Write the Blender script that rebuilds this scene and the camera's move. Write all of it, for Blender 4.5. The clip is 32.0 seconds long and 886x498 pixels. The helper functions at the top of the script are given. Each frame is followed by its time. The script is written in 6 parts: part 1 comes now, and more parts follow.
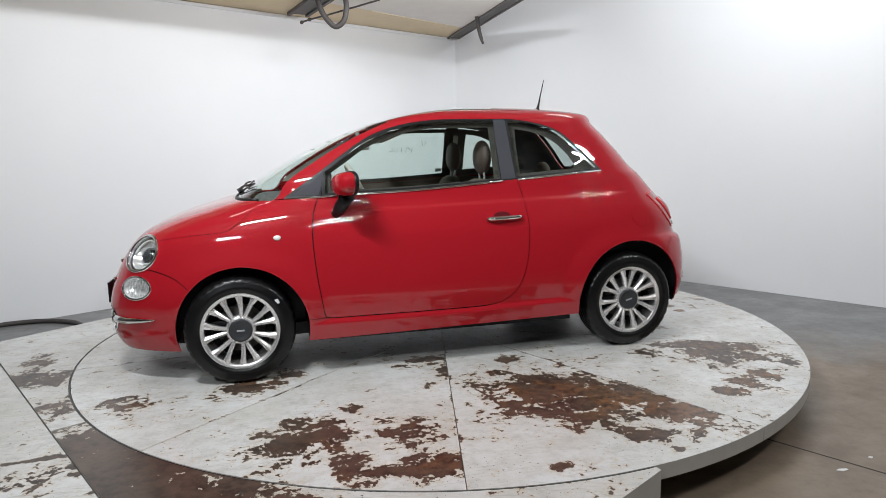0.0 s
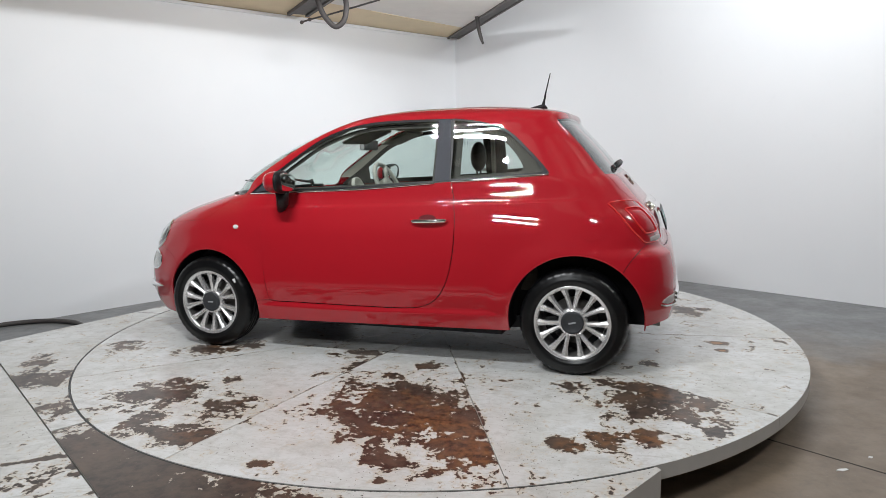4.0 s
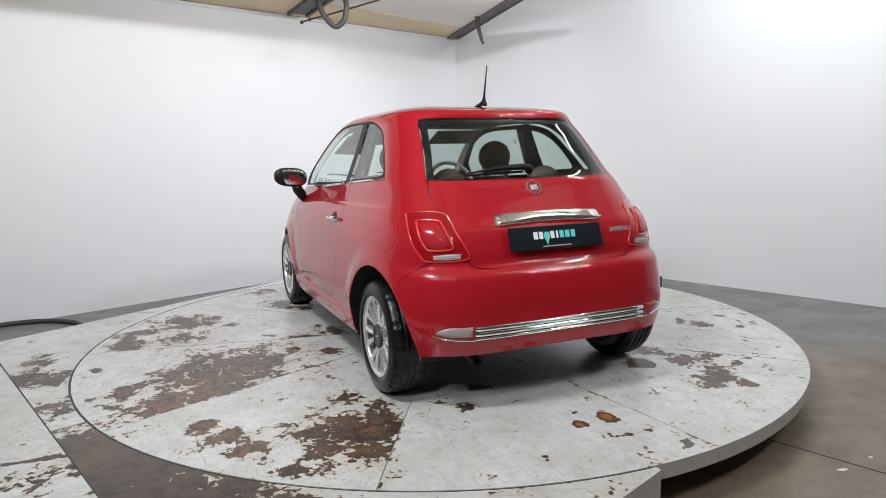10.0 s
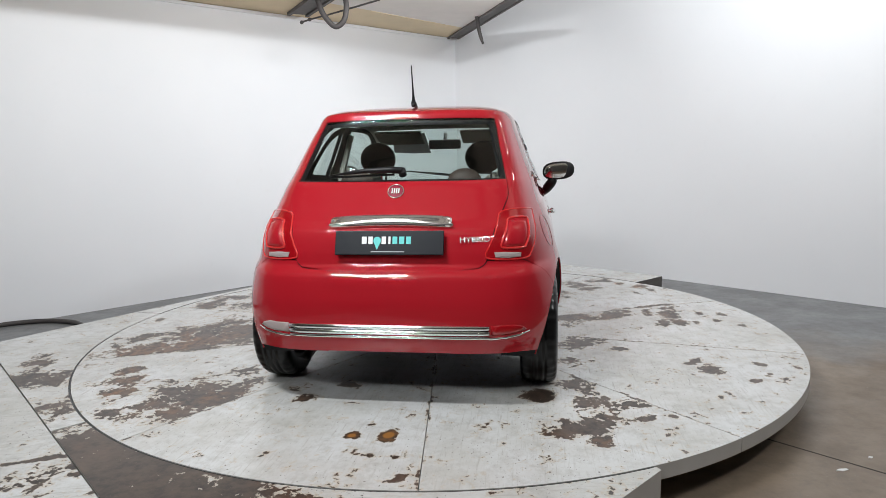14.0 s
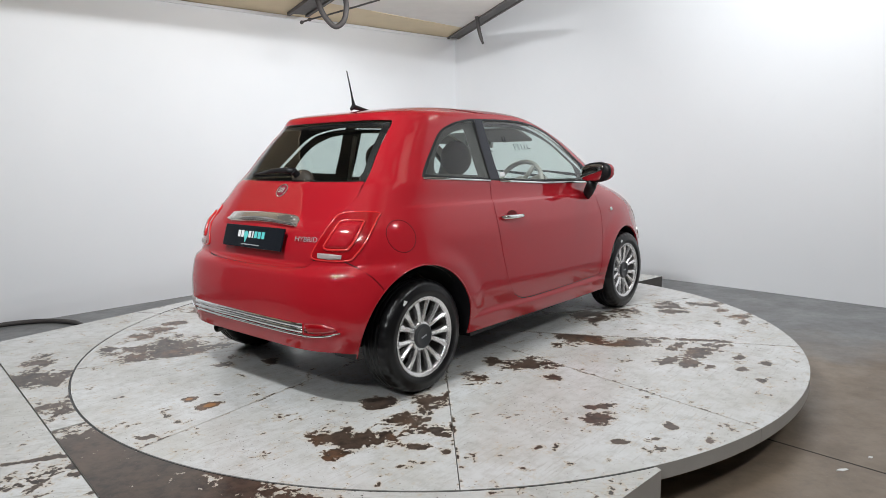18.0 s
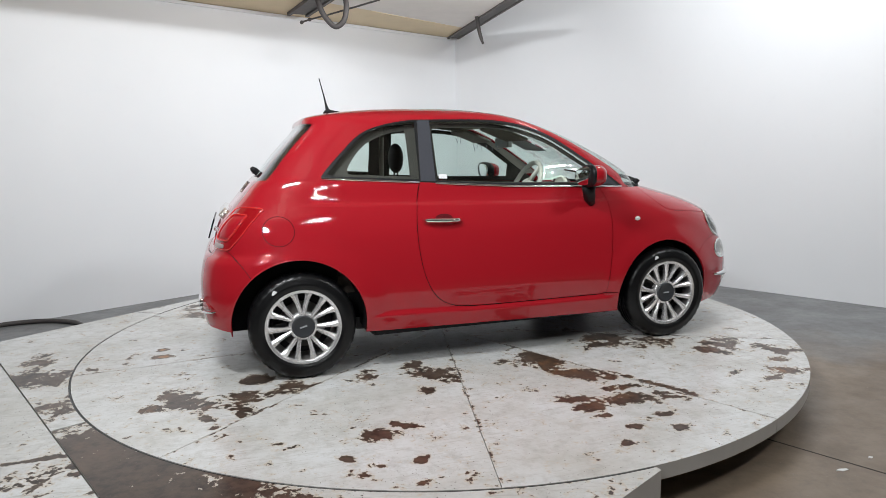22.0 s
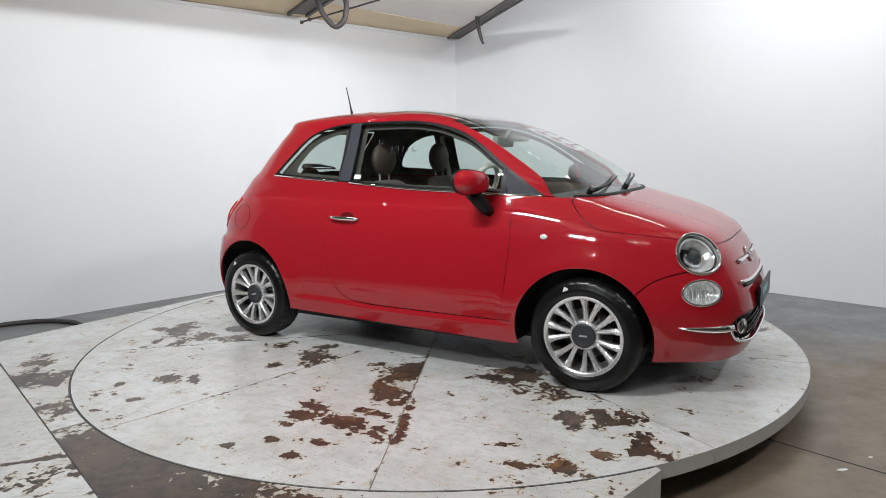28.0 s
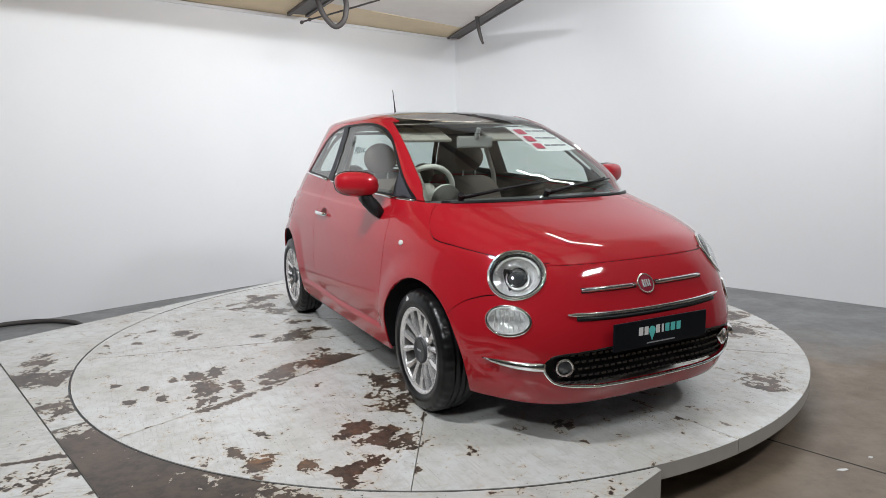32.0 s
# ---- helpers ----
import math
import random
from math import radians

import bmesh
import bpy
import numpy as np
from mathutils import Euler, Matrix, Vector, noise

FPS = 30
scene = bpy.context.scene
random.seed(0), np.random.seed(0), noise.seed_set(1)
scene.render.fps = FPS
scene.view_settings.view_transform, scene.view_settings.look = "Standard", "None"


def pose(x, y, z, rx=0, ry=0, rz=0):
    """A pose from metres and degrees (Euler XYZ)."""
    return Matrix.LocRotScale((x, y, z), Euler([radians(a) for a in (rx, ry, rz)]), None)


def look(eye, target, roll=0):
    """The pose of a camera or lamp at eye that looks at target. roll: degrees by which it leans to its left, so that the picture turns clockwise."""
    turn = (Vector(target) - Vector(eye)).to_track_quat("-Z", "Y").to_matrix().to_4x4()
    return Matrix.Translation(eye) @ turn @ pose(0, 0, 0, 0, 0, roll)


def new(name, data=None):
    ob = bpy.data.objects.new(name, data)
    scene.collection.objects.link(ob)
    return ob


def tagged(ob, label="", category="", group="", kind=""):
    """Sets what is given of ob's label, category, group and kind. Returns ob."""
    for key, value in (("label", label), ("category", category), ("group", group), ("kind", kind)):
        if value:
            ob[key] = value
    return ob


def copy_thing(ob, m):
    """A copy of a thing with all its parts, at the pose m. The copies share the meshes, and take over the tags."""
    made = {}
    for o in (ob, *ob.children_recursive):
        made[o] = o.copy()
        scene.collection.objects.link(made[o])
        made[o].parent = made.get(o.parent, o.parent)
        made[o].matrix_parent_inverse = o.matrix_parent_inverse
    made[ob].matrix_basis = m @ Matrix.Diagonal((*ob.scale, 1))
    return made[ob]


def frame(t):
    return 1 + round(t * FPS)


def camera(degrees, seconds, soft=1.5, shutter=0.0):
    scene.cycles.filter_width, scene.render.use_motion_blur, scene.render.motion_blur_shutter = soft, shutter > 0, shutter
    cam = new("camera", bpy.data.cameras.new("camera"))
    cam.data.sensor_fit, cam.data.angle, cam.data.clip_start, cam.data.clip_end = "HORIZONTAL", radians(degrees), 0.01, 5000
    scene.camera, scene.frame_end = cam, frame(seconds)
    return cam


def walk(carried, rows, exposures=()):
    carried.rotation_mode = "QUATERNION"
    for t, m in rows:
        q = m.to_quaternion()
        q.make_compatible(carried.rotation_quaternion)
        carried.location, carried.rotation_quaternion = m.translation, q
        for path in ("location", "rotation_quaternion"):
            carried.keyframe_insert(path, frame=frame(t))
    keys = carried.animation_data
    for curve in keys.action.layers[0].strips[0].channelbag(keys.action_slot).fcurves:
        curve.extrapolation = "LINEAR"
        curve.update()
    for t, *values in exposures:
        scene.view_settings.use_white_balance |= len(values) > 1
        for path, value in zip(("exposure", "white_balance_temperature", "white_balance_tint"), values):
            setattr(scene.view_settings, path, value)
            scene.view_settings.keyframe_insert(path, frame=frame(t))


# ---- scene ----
# World: metres, floor at z = 0, the turntable's pivot over the origin.
TOP = 0.20          # height of the turntable's surface
RADIUS = 2.273
SECONDS = 32.0

cam = camera(67.5, SECONDS, soft=0.65)
EYE = Vector((0.0, -4.525, TOP + 1.215))
_yaw, _tilt = radians(-0.352), radians(8.342)
AIM = EYE + Vector((-math.sin(_yaw) * math.cos(_tilt), math.cos(_yaw) * math.cos(_tilt), -math.sin(_tilt)))
STAND = look(EYE, AIM, -1.167)
walk(cam, [(0.0, STAND), (SECONDS, STAND)])

# ---------------------------------------------------------------- light
world = bpy.data.worlds.new("world")
scene.world = world
world.use_nodes = True
world.node_tree.nodes["Background"].inputs[0].default_value = (0.9, 0.95, 1.0, 1)
world.node_tree.nodes["Background"].inputs[1].default_value = 0.05
scene.view_settings.exposure = 0.39


def lamp_panel(eye, target, length, width, watts, colour=(0.94, 0.975, 1.0)):
    """A flat lamp that shines from eye towards target."""
    data = bpy.data.lights.new("lamp_panel", "AREA")
    data.shape, data.size, data.size_y = "RECTANGLE", length, width
    data.energy, data.color = watts, colour
    ob = new("lamp_panel", data)
    ob.matrix_world = look(eye, target)
    return ob


# slim lamp bars round the camera, unseen fills added to brighten both white walls
lamp_panel((4.0, -2.5, 4.25), (-1.9, 2.3, 1.4), 0.9, 0.012, 29)
lamp_panel((3.95, -2.65, 4.05), (-2.0, 2.1, 1.3), 0.9, 0.012, 29)
lamp_panel((0.70, -4.9, 4.0), (0.3, 3.6, 1.5), 0.9, 0.012, 8)
lamp_panel((0.50, -5.0, 3.8), (0.1, 3.6, 1.4), 0.9, 0.012, 8)
lamp_panel((-2.1, -5.3, 4.0), (2.8, 2.2, 1.4), 0.9, 0.012, 31)
lamp_panel((-2.1, -5.3, 3.75), (2.8, 2.2, 1.3), 0.9, 0.012, 31)
# three wall fills, added without any fitting to show
lamp_panel((-1.15, 0.15, 2.86), (-3.4, 2.2, 0.3), 2.2, 0.10, 14)
lamp_panel((0.15, 1.7, 2.86), (-1.3, 3.5, 0.6), 1.6, 0.10, 18)
lamp_panel((2.0, 0.3, 3.7), (3.6, 1.9, 0.9), 1.5, 0.12, 34)
over = lamp_panel((-1.3, -2.6, 3.5), (0.3, 1.6, 0.5), 0.9, 0.05, 60)
over.data.spread = radians(160)     # main lamp high in front of the table, its beam narrowed

# ---------------------------------------------------------------- helpers


def part(name, bm, material, parent, label=""):
    """Links a bmesh as one mesh object under a thing or a part."""
    me = bpy.data.meshes.new(name)
    bm.to_mesh(me)
    bm.free()
    me.materials.append(material)
    ob = new(name, me)
    ob.parent = parent
    if label:
        ob["label"] = label
    return ob


def smooth(ob, on=True):
    ob.data.polygons.foreach_set("use_smooth", [on] * len(ob.data.polygons))
    return ob


def curve_fn(knots):
    """A smooth monotone cubic through (t, value) pairs."""
    xs = np.array([k[0] for k in knots], float)
    ys = np.array([k[1] for k in knots], float)
    h = np.diff(xs)
    d = np.diff(ys) / h
    m = np.zeros(len(xs))
    m[0], m[-1] = d[0], d[-1]
    for i in range(1, len(xs) - 1):
        if d[i - 1] * d[i] > 0:
            w1, w2 = 2 * h[i] + h[i - 1], h[i] + 2 * h[i - 1]
            m[i] = (w1 + w2) / (w1 / d[i - 1] + w2 / d[i])

    def exact(t):
        t = min(max(t, xs[0]), xs[-1])
        i = min(int(np.searchsorted(xs, t, side="right")) - 1, len(h) - 1)
        s = (t - xs[i]) / h[i]
        a, b = 2 * s ** 3 - 3 * s * s + 1, s ** 3 - 2 * s * s + s
        c, e = -2 * s ** 3 + 3 * s * s, s ** 3 - s * s
        return float(a * ys[i] + b * h[i] * m[i] + c * ys[i + 1] + e * h[i] * m[i + 1])
    lo, span, steps = float(xs[0]), float(xs[-1] - xs[0]), 3000
    table = [exact(lo + span * i / steps) for i in range(steps + 1)] + [float(ys[-1])]

    def f(t):
        k = (t - lo) / span * steps
        if k <= 0:
            return table[0]
        if k >= steps:
            return table[steps]
        i = int(k)
        return table[i] + (table[i + 1] - table[i]) * (k - i)
    return f


def box(bm, lo, hi, bevel=0.0):
    """A box between two corners, added to bm."""
    lo, hi = Vector(lo), Vector(hi)
    m = Matrix.Translation((lo + hi) / 2) @ Matrix.Diagonal((*(hi - lo), 1))
    made = bmesh.ops.create_cube(bm, size=1, matrix=m)["verts"]
    if bevel:
        edges = list({e for v in made for e in v.link_edges})
        bmesh.ops.bevel(bm, geom=edges, offset=bevel, segments=2, affect="EDGES", profile=0.6)
    return bm


def tube(bm, path, radius, sides=8, closed=False, caps=True):
    """A round tube along a path of points; radius is one number or one for each point."""
    path = [Vector(q) for q in path]
    n = len(path)
    rings, up = [], None
    for i, q in enumerate(path):
        a = path[(i - 1) % n] if closed or i else q
        b = path[(i + 1) % n] if closed or i < n - 1 else q
        way = (b - a).normalized()
        if up is None:
            up = way.orthogonal().normalized()
        up = (up - way * up.dot(way)).normalized()
        side = way.cross(up)
        r = radius[i] if isinstance(radius, (list, tuple)) else radius
        rings.append([bm.verts.new(q + r * (math.cos(k * math.tau / sides) * up + math.sin(k * math.tau / sides) * side)) for k in range(sides)])
    for i in range(n if closed else n - 1):
        a, b = rings[i], rings[(i + 1) % n]
        for k in range(sides):
            bm.faces.new((a[k], a[(k + 1) % sides], b[(k + 1) % sides], b[k]))
    if caps and not closed:
        bm.faces.new(rings[0][::-1])
        bm.faces.new(rings[-1])
    return bm


def lathe(bm, profile, segments=48, axis="y", centre=(0, 0, 0), closed=False):
    """Turns (radius, along) pairs round an axis."""
    rings = []
    for r, a in profile:
        ring = []
        for k in range(segments):
            c, s = r * math.cos(k * math.tau / segments), r * math.sin(k * math.tau / segments)
            q = {"y": (c, a, s), "z": (c, s, a), "x": (a, c, s)}[axis]
            ring.append(bm.verts.new(Vector(centre) + Vector(q)))
        rings.append(ring)
    count = len(rings)
    for i in range(count if closed else count - 1):
        a, b = rings[i], rings[(i + 1) % count]
        for k in range(segments):
            bm.faces.new((a[k], a[(k + 1) % segments], b[(k + 1) % segments], b[k]))
    return bm


def slab(bm, outline, z0, z1):
    """A prism over a flat outline of (x, y)."""
    lo = [bm.verts.new((x, y, z0)) for x, y in outline]
    hi = [bm.verts.new((x, y, z1)) for x, y in outline]
    n = len(lo)
    bm.faces.new(hi)
    bm.faces.new(lo[::-1])
    for i in range(n):
        bm.faces.new((lo[i], lo[(i + 1) % n], hi[(i + 1) % n], hi[i]))
    bmesh.ops.recalc_face_normals(bm, faces=bm.faces[:])
    return bm


def rounded(points, closed=False, steps=6):
    """A smooth line through flat points."""
    out, n = [], len(points)
    for i in range(n if closed else n - 1):
        p0 = points[(i - 1) % n] if closed or i else points[0]
        p1, p2 = points[i], points[(i + 1) % n]
        p3 = points[(i + 2) % n] if closed or i < n - 2 else points[-1]
        for s in range(steps):
            t = s / steps
            out.append(tuple(0.5 * (2 * b + (c - a) * t + (2 * a - 5 * b + 4 * c - d) * t * t + (3 * b - a - 3 * c + d) * t ** 3) for a, b, c, d in zip(p0, p1, p2, p3)))
    if not closed:
        out.append(tuple(points[-1]))
    return out


# ---------------------------------------------------------------- materials


class Nodes:
    """Short hand for a node material."""

    def __init__(self, name, colour=(0.8, 0.8, 0.8), rough=0.5, metal=0.0, **more):
        self.mat = bpy.data.materials.new(name)
        self.mat.use_nodes = True
        self.tree = self.mat.node_tree
        self.shader = self.tree.nodes["Principled BSDF"]
        self.put("Base Color", (*colour, 1) if len(colour) == 3 else colour)
        self.put("Roughness", rough)
        self.put("Metallic", metal)
        for key, value in more.items():
            self.put(key.replace("_", " "), value)

    def put(self, key, value):
        socket = self.shader.inputs[key]
        if isinstance(value, bpy.types.NodeSocket):
            self.tree.links.new(value, socket)
        else:
            socket.default_value = value

    def node(self, kind, ins=(), **props):
        n = self.tree.nodes.new(kind)
        for key, value in props.items():
            set_option(n, key, value)
        for key, value in dict(ins).items():
            if isinstance(value, bpy.types.NodeSocket):
                self.tree.links.new(value, n.inputs[key])
            else:
                n.inputs[key].default_value = value
        return n

    def coords(self, kind="Object"):
        return self.node("ShaderNodeTexCoord").outputs[kind]

    def noise(self, scale, detail=4.0, rough=0.55, vector=None, distortion=0.0):
        ins = {"Scale": scale, "Detail": detail, "Roughness": rough, "Distortion": distortion}
        ins["Vector"] = vector if vector is not None else self.coords()
        return self.node("ShaderNodeTexNoise", ins).outputs[0]

    def ramp(self, value, stops):
        n = self.node("ShaderNodeValToRGB", {0: value})
        while len(n.color_ramp.elements) < len(stops):
            n.color_ramp.elements.new(0.5)
        for e, (at, c) in zip(n.color_ramp.elements, stops):
            e.position = at
            e.color = (c, c, c, 1) if not isinstance(c, tuple) else (*c, 1)
        return n.outputs[0]

    def math(self, op, a, b=0.0):
        return self.node("ShaderNodeMath", {0: a, 1: b}, operation=op).outputs[0]

    def mix(self, factor, a, b):
        n = self.tree.nodes.new("ShaderNodeMix")
        n.data_type = "RGBA"
        for key, value in ((0, factor), (6, a), (7, b)):
            if isinstance(value, bpy.types.NodeSocket):
                self.tree.links.new(value, n.inputs[key])
            else:
                n.inputs[key].default_value = (*value, 1) if isinstance(value, tuple) and len(value) == 3 else value
        return n.outputs[2]

    def bump(self, height, strength=0.2, distance=0.01):
        self.put("Normal", self.node("ShaderNodeBump", {"Height": height, "Strength": strength, "Distance": distance}).outputs[0])
        return self


def set_option(node, key, value):
    if key == "operation":
        node.operation = value
    elif key == "data_type":
        node.data_type = value
    elif key == "feature":
        node.feature = value
    elif key == "distance":
        node.distance = value
    elif key == "noise_dimensions":
        node.noise_dimensions = value


def wall_paint():
    n = Nodes("white_wall_paint", (0.8, 0.8, 0.8), 0.55)
    big = n.noise(0.7, 3.0)
    fine = n.noise(9.0, 6.0)
    tone = n.mix(n.ramp(big, ((0.3, 0.0), (0.75, 1.0))), (0.80, 0.81, 0.83), (0.84, 0.845, 0.86))
    n.put("Base Color", n.mix(n.ramp(fine, ((0.62, 0.0), (0.85, 0.10))), tone, (0.62, 0.62, 0.62)))
    return n.bump(n.noise(60.0, 5.0), 0.08, 0.004).mat


def concrete():
    """Grey floor paint along the walls, worn through to brown stained concrete farther out."""
    n = Nodes("worn_grey_floor", (0.3, 0.3, 0.3), 0.35)
    here = n.coords()
    big = n.noise(0.9, 6.0, 0.62)
    mid = n.noise(3.1, 9.0, 0.68)
    fine = n.noise(17.0, 8.0, 0.7)
    from_wall = n.node("ShaderNodeVectorMath", {0: here, 1: (0.724, 0.690, 0)}, operation="DOT_PRODUCT").outputs["Value"]
    other = n.node("ShaderNodeVectorMath", {0: here, 1: (-0.675, 0.738, 0)}, operation="DOT_PRODUCT").outputs["Value"]
    from_wall = n.math("MAXIMUM", from_wall, n.math("ADD", other, 0.16))
    worn = n.math("ADD", n.math("MULTIPLY", from_wall, -0.55), n.math("MULTIPLY", big, 1.6))
    worn = n.ramp(n.math("ADD", n.math("MULTIPLY", worn, 0.5), 0.35), ((0.08, 0.0), (0.30, 1.0)))
    grey = n.mix(n.ramp(mid, ((0.35, 0.0), (0.75, 1.0))), (0.20, 0.205, 0.21), (0.165, 0.165, 0.165))
    brown = n.mix(n.ramp(big, ((0.36, 0.0), (0.62, 1.0))), (0.245, 0.190, 0.138), (0.185, 0.138, 0.098))
    brown = n.mix(n.ramp(mid, ((0.40, 0.0), (0.70, 0.75))), brown, (0.135, 0.102, 0.076))
    base = n.mix(worn, grey, brown)
    base = n.mix(n.ramp(fine, ((0.50, 0.0), (0.80, 0.55))), base, (0.10, 0.085, 0.07))
    base = n.mix(n.ramp(n.noise(38.0, 6.0, 0.6), ((0.66, 0.0), (0.72, 0.5))), base, (0.30, 0.28, 0.25))
    n.put("Base Color", base)
    n.put("Roughness", n.ramp(mid, ((0.3, 0.30), (0.7, 0.55))))
    return n.bump(n.noise(30.0, 8.0), 0.1, 0.004).mat


def plain(name, colour, rough=0.5, metal=0.0, grain=0.0, scale=40.0, **more):
    n = Nodes(name, colour, rough, metal, **more)
    if grain:
        f = n.noise(scale, 5.0)
        n.put("Base Color", n.mix(f, tuple(c * (1 - grain) for c in colour), tuple(min(1, c * (1 + grain)) for c in colour)))
        n.bump(f, 0.12, 0.002)
    return n.mat


M_WALL = wall_paint()
M_FLOOR = concrete()


def canvas(name, colour):
    """Thin cloth that lets part of the hall's light through."""
    n = Nodes(name, colour, 0.85)
    f = n.noise(6.0, 5.0)
    tone = n.mix(f, tuple(c * 0.93 for c in colour), tuple(min(1.0, c * 1.05) for c in colour))
    n.put("Base Color", tone)
    n.bump(n.noise(2.2, 3.0), 0.25, 0.03)
    glow = n.node("ShaderNodeBsdfTranslucent", {"Color": tone}).outputs[0]
    both = n.node("ShaderNodeMixShader", {0: 0.15, 1: n.shader.outputs[0], 2: glow}).outputs[0]
    n.tree.links.new(both, n.tree.nodes["Material Output"].inputs[0])
    return n.mat


M_CANVAS = canvas("tan_canvas", (0.82, 0.68, 0.47))
M_CANVAS_PALE = canvas("pale_canvas", (0.86, 0.81, 0.76))
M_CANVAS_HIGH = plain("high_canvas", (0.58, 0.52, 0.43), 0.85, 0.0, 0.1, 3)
M_BEAM = plain("dark_steel", (0.10, 0.09, 0.085), 0.6, 0.3, 0.3, 18)
M_GREYWALL = plain("grey_block", (0.22, 0.215, 0.21), 0.8, 0.0, 0.15, 6)
M_RED = Nodes("red_car_paint", (0.37, 0.009, 0.017), 0.5, 0.0, Specular_IOR_Level=0.05, Coat_Weight=1.0, Coat_Roughness=0.015, Coat_IOR=1.6).mat
M_DARK = plain("black_trim", (0.007, 0.007, 0.008), 0.45, 0.0, 0.2, 90, Specular_IOR_Level=0.3)
M_RUBBER = plain("tyre_rubber", (0.005, 0.005, 0.0055), 0.30, 0.0, 0.3, 60, Specular_IOR_Level=0.35)
M_STEEL = plain("silver_alloy", (0.80, 0.79, 0.79), 0.24, 0.75, 0.04, 60)
# darker copy of the alloy, the shade inside the rim put into its colour
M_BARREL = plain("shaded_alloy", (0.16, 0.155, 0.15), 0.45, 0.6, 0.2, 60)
M_SATIN = Nodes("bright_silver", (0.80, 0.78, 0.75), 0.10, 0.92).mat
M_CHROME = Nodes("chrome", (0.85, 0.85, 0.86), 0.06, 1.0).mat
def glass(name, tint, rough=0.0, mirror=1.0):
    """A thin pane: clear with a mirror gloss that grows at grazing angles."""
    mat = bpy.data.materials.new(name)
    mat.use_nodes = True
    tree = mat.node_tree
    tree.nodes.clear()
    out, mixer = tree.nodes.new("ShaderNodeOutputMaterial"), tree.nodes.new("ShaderNodeMixShader")
    clear, gloss = tree.nodes.new("ShaderNodeBsdfTransparent"), tree.nodes.new("ShaderNodeBsdfGlossy")
    fres, power, rise = tree.nodes.new("ShaderNodeLayerWeight"), tree.nodes.new("ShaderNodeMath"), tree.nodes.new("ShaderNodeMath")
    fres.inputs[0].default_value = 0.5
    power.operation, rise.operation = "POWER", "MULTIPLY_ADD"
    power.inputs[1].default_value, rise.inputs[1].default_value, rise.inputs[2].default_value = 4.5, 0.85, 0.06
    tree.links.new(fres.outputs["Facing"], power.inputs[0])
    tree.links.new(power.outputs[0], rise.inputs[0])
    clear.inputs[0].default_value = (*tint, 1)
    gloss.inputs[0].default_value = (mirror, mirror, mirror, 1)
    gloss.inputs[1].default_value = rough
    tree.links.new(rise.outputs[0], mixer.inputs[0])
    tree.links.new(clear.outputs[0], mixer.inputs[1])
    tree.links.new(gloss.outputs[0], mixer.inputs[2])
    tree.links.new(mixer.outputs[0], out.inputs[0])
    return mat


M_GLASS = glass("tinted_glass", (0.82, 0.90, 0.87))
M_DARKGLASS = glass("dark_glass", (0.68, 0.75, 0.73))
M_ROOFGLASS = Nodes("black_roof_glass", (0.012, 0.012, 0.013), 0.04, 0.0, Coat_Weight=1.0).mat
M_LENS = glass("clear_lens", (0.93, 0.95, 0.95))
M_PILLAR = plain("satin_grey_trim", (0.050, 0.052, 0.062), 0.62, 0.0, 0.06, 80, Specular_IOR_Level=0.22)
M_TAILRED = Nodes("red_lamp_plastic", (0.30, 0.004, 0.008), 0.12, 0.0, Coat_Weight=1.0).mat
# body red darkened by hand, for the shade in handle cup and flap seam
M_REDDARK = Nodes("red_recess", (0.10, 0.004, 0.007), 0.5, 0.0, Specular_IOR_Level=0.15).mat
M_REFLECT = Nodes("lamp_reflector", (0.93, 0.93, 0.93), 0.16, 0.6).mat
M_BULB = Nodes("projector_glass", (0.05, 0.055, 0.06), 0.03, 0.0, Coat_Weight=1.0, IOR=1.6).mat
M_PEARL = Nodes("pale_lamp_plastic", (0.72, 0.72, 0.70), 0.2, 0.0, Coat_Weight=0.6).mat
M_GLOWRED = Nodes("bright_red_plastic", (0.60, 0.02, 0.022), 0.15, 0.0, Coat_Weight=1.0).mat
M_CAP = plain("cap_black", (0.03, 0.032, 0.036), 0.4, 0.0, 0.1, 120)
M_GREYMARK = plain("grey_print", (0.35, 0.36, 0.38), 0.5)
M_DISC = plain("dull_steel", (0.20, 0.19, 0.18), 0.45, 0.8, 0.25, 40)
M_GRILLE = Nodes("gloss_black", (0.015, 0.015, 0.016), 0.12, 0.0, Coat_Weight=0.8).mat
M_BADGE = Nodes("badge_red", (0.22, 0.012, 0.03), 0.25, 0.0, Coat_Weight=0.8).mat
M_PLATE = plain("plate_black", (0.006, 0.008, 0.012), 0.35, 0.0, 0.1, 60, Specular_IOR_Level=0.2)
M_TEAL = plain("turquoise_print", (0.12, 0.62, 0.60), 0.45)
M_CLEARGREY = Nodes("clear_grey_plastic", (0.36, 0.30, 0.29), 0.35, 0.0, Coat_Weight=0.3).mat
M_LINING = plain("charcoal_lining", (0.060, 0.055, 0.048), 0.8, 0.0, 0.1, 80)
M_PAPER = plain("white_paper", (0.80, 0.80, 0.80), 0.6)
M_PRINT = plain("red_print", (0.50, 0.03, 0.08), 0.6)
M_INK = plain("dark_ink", (0.05, 0.06, 0.07), 0.5)
M_MIRROR = Nodes("mirror_silver", (0.82, 0.83, 0.84), 0.02, 1.0).mat
M_CREAM = plain("beige_headlining", (0.40, 0.37, 0.32), 0.9, 0.0, 0.06, 150)
M_BROWN = plain("brown_upholstery", (0.15, 0.12, 0.10), 0.75, 0.0, 0.2, 90)
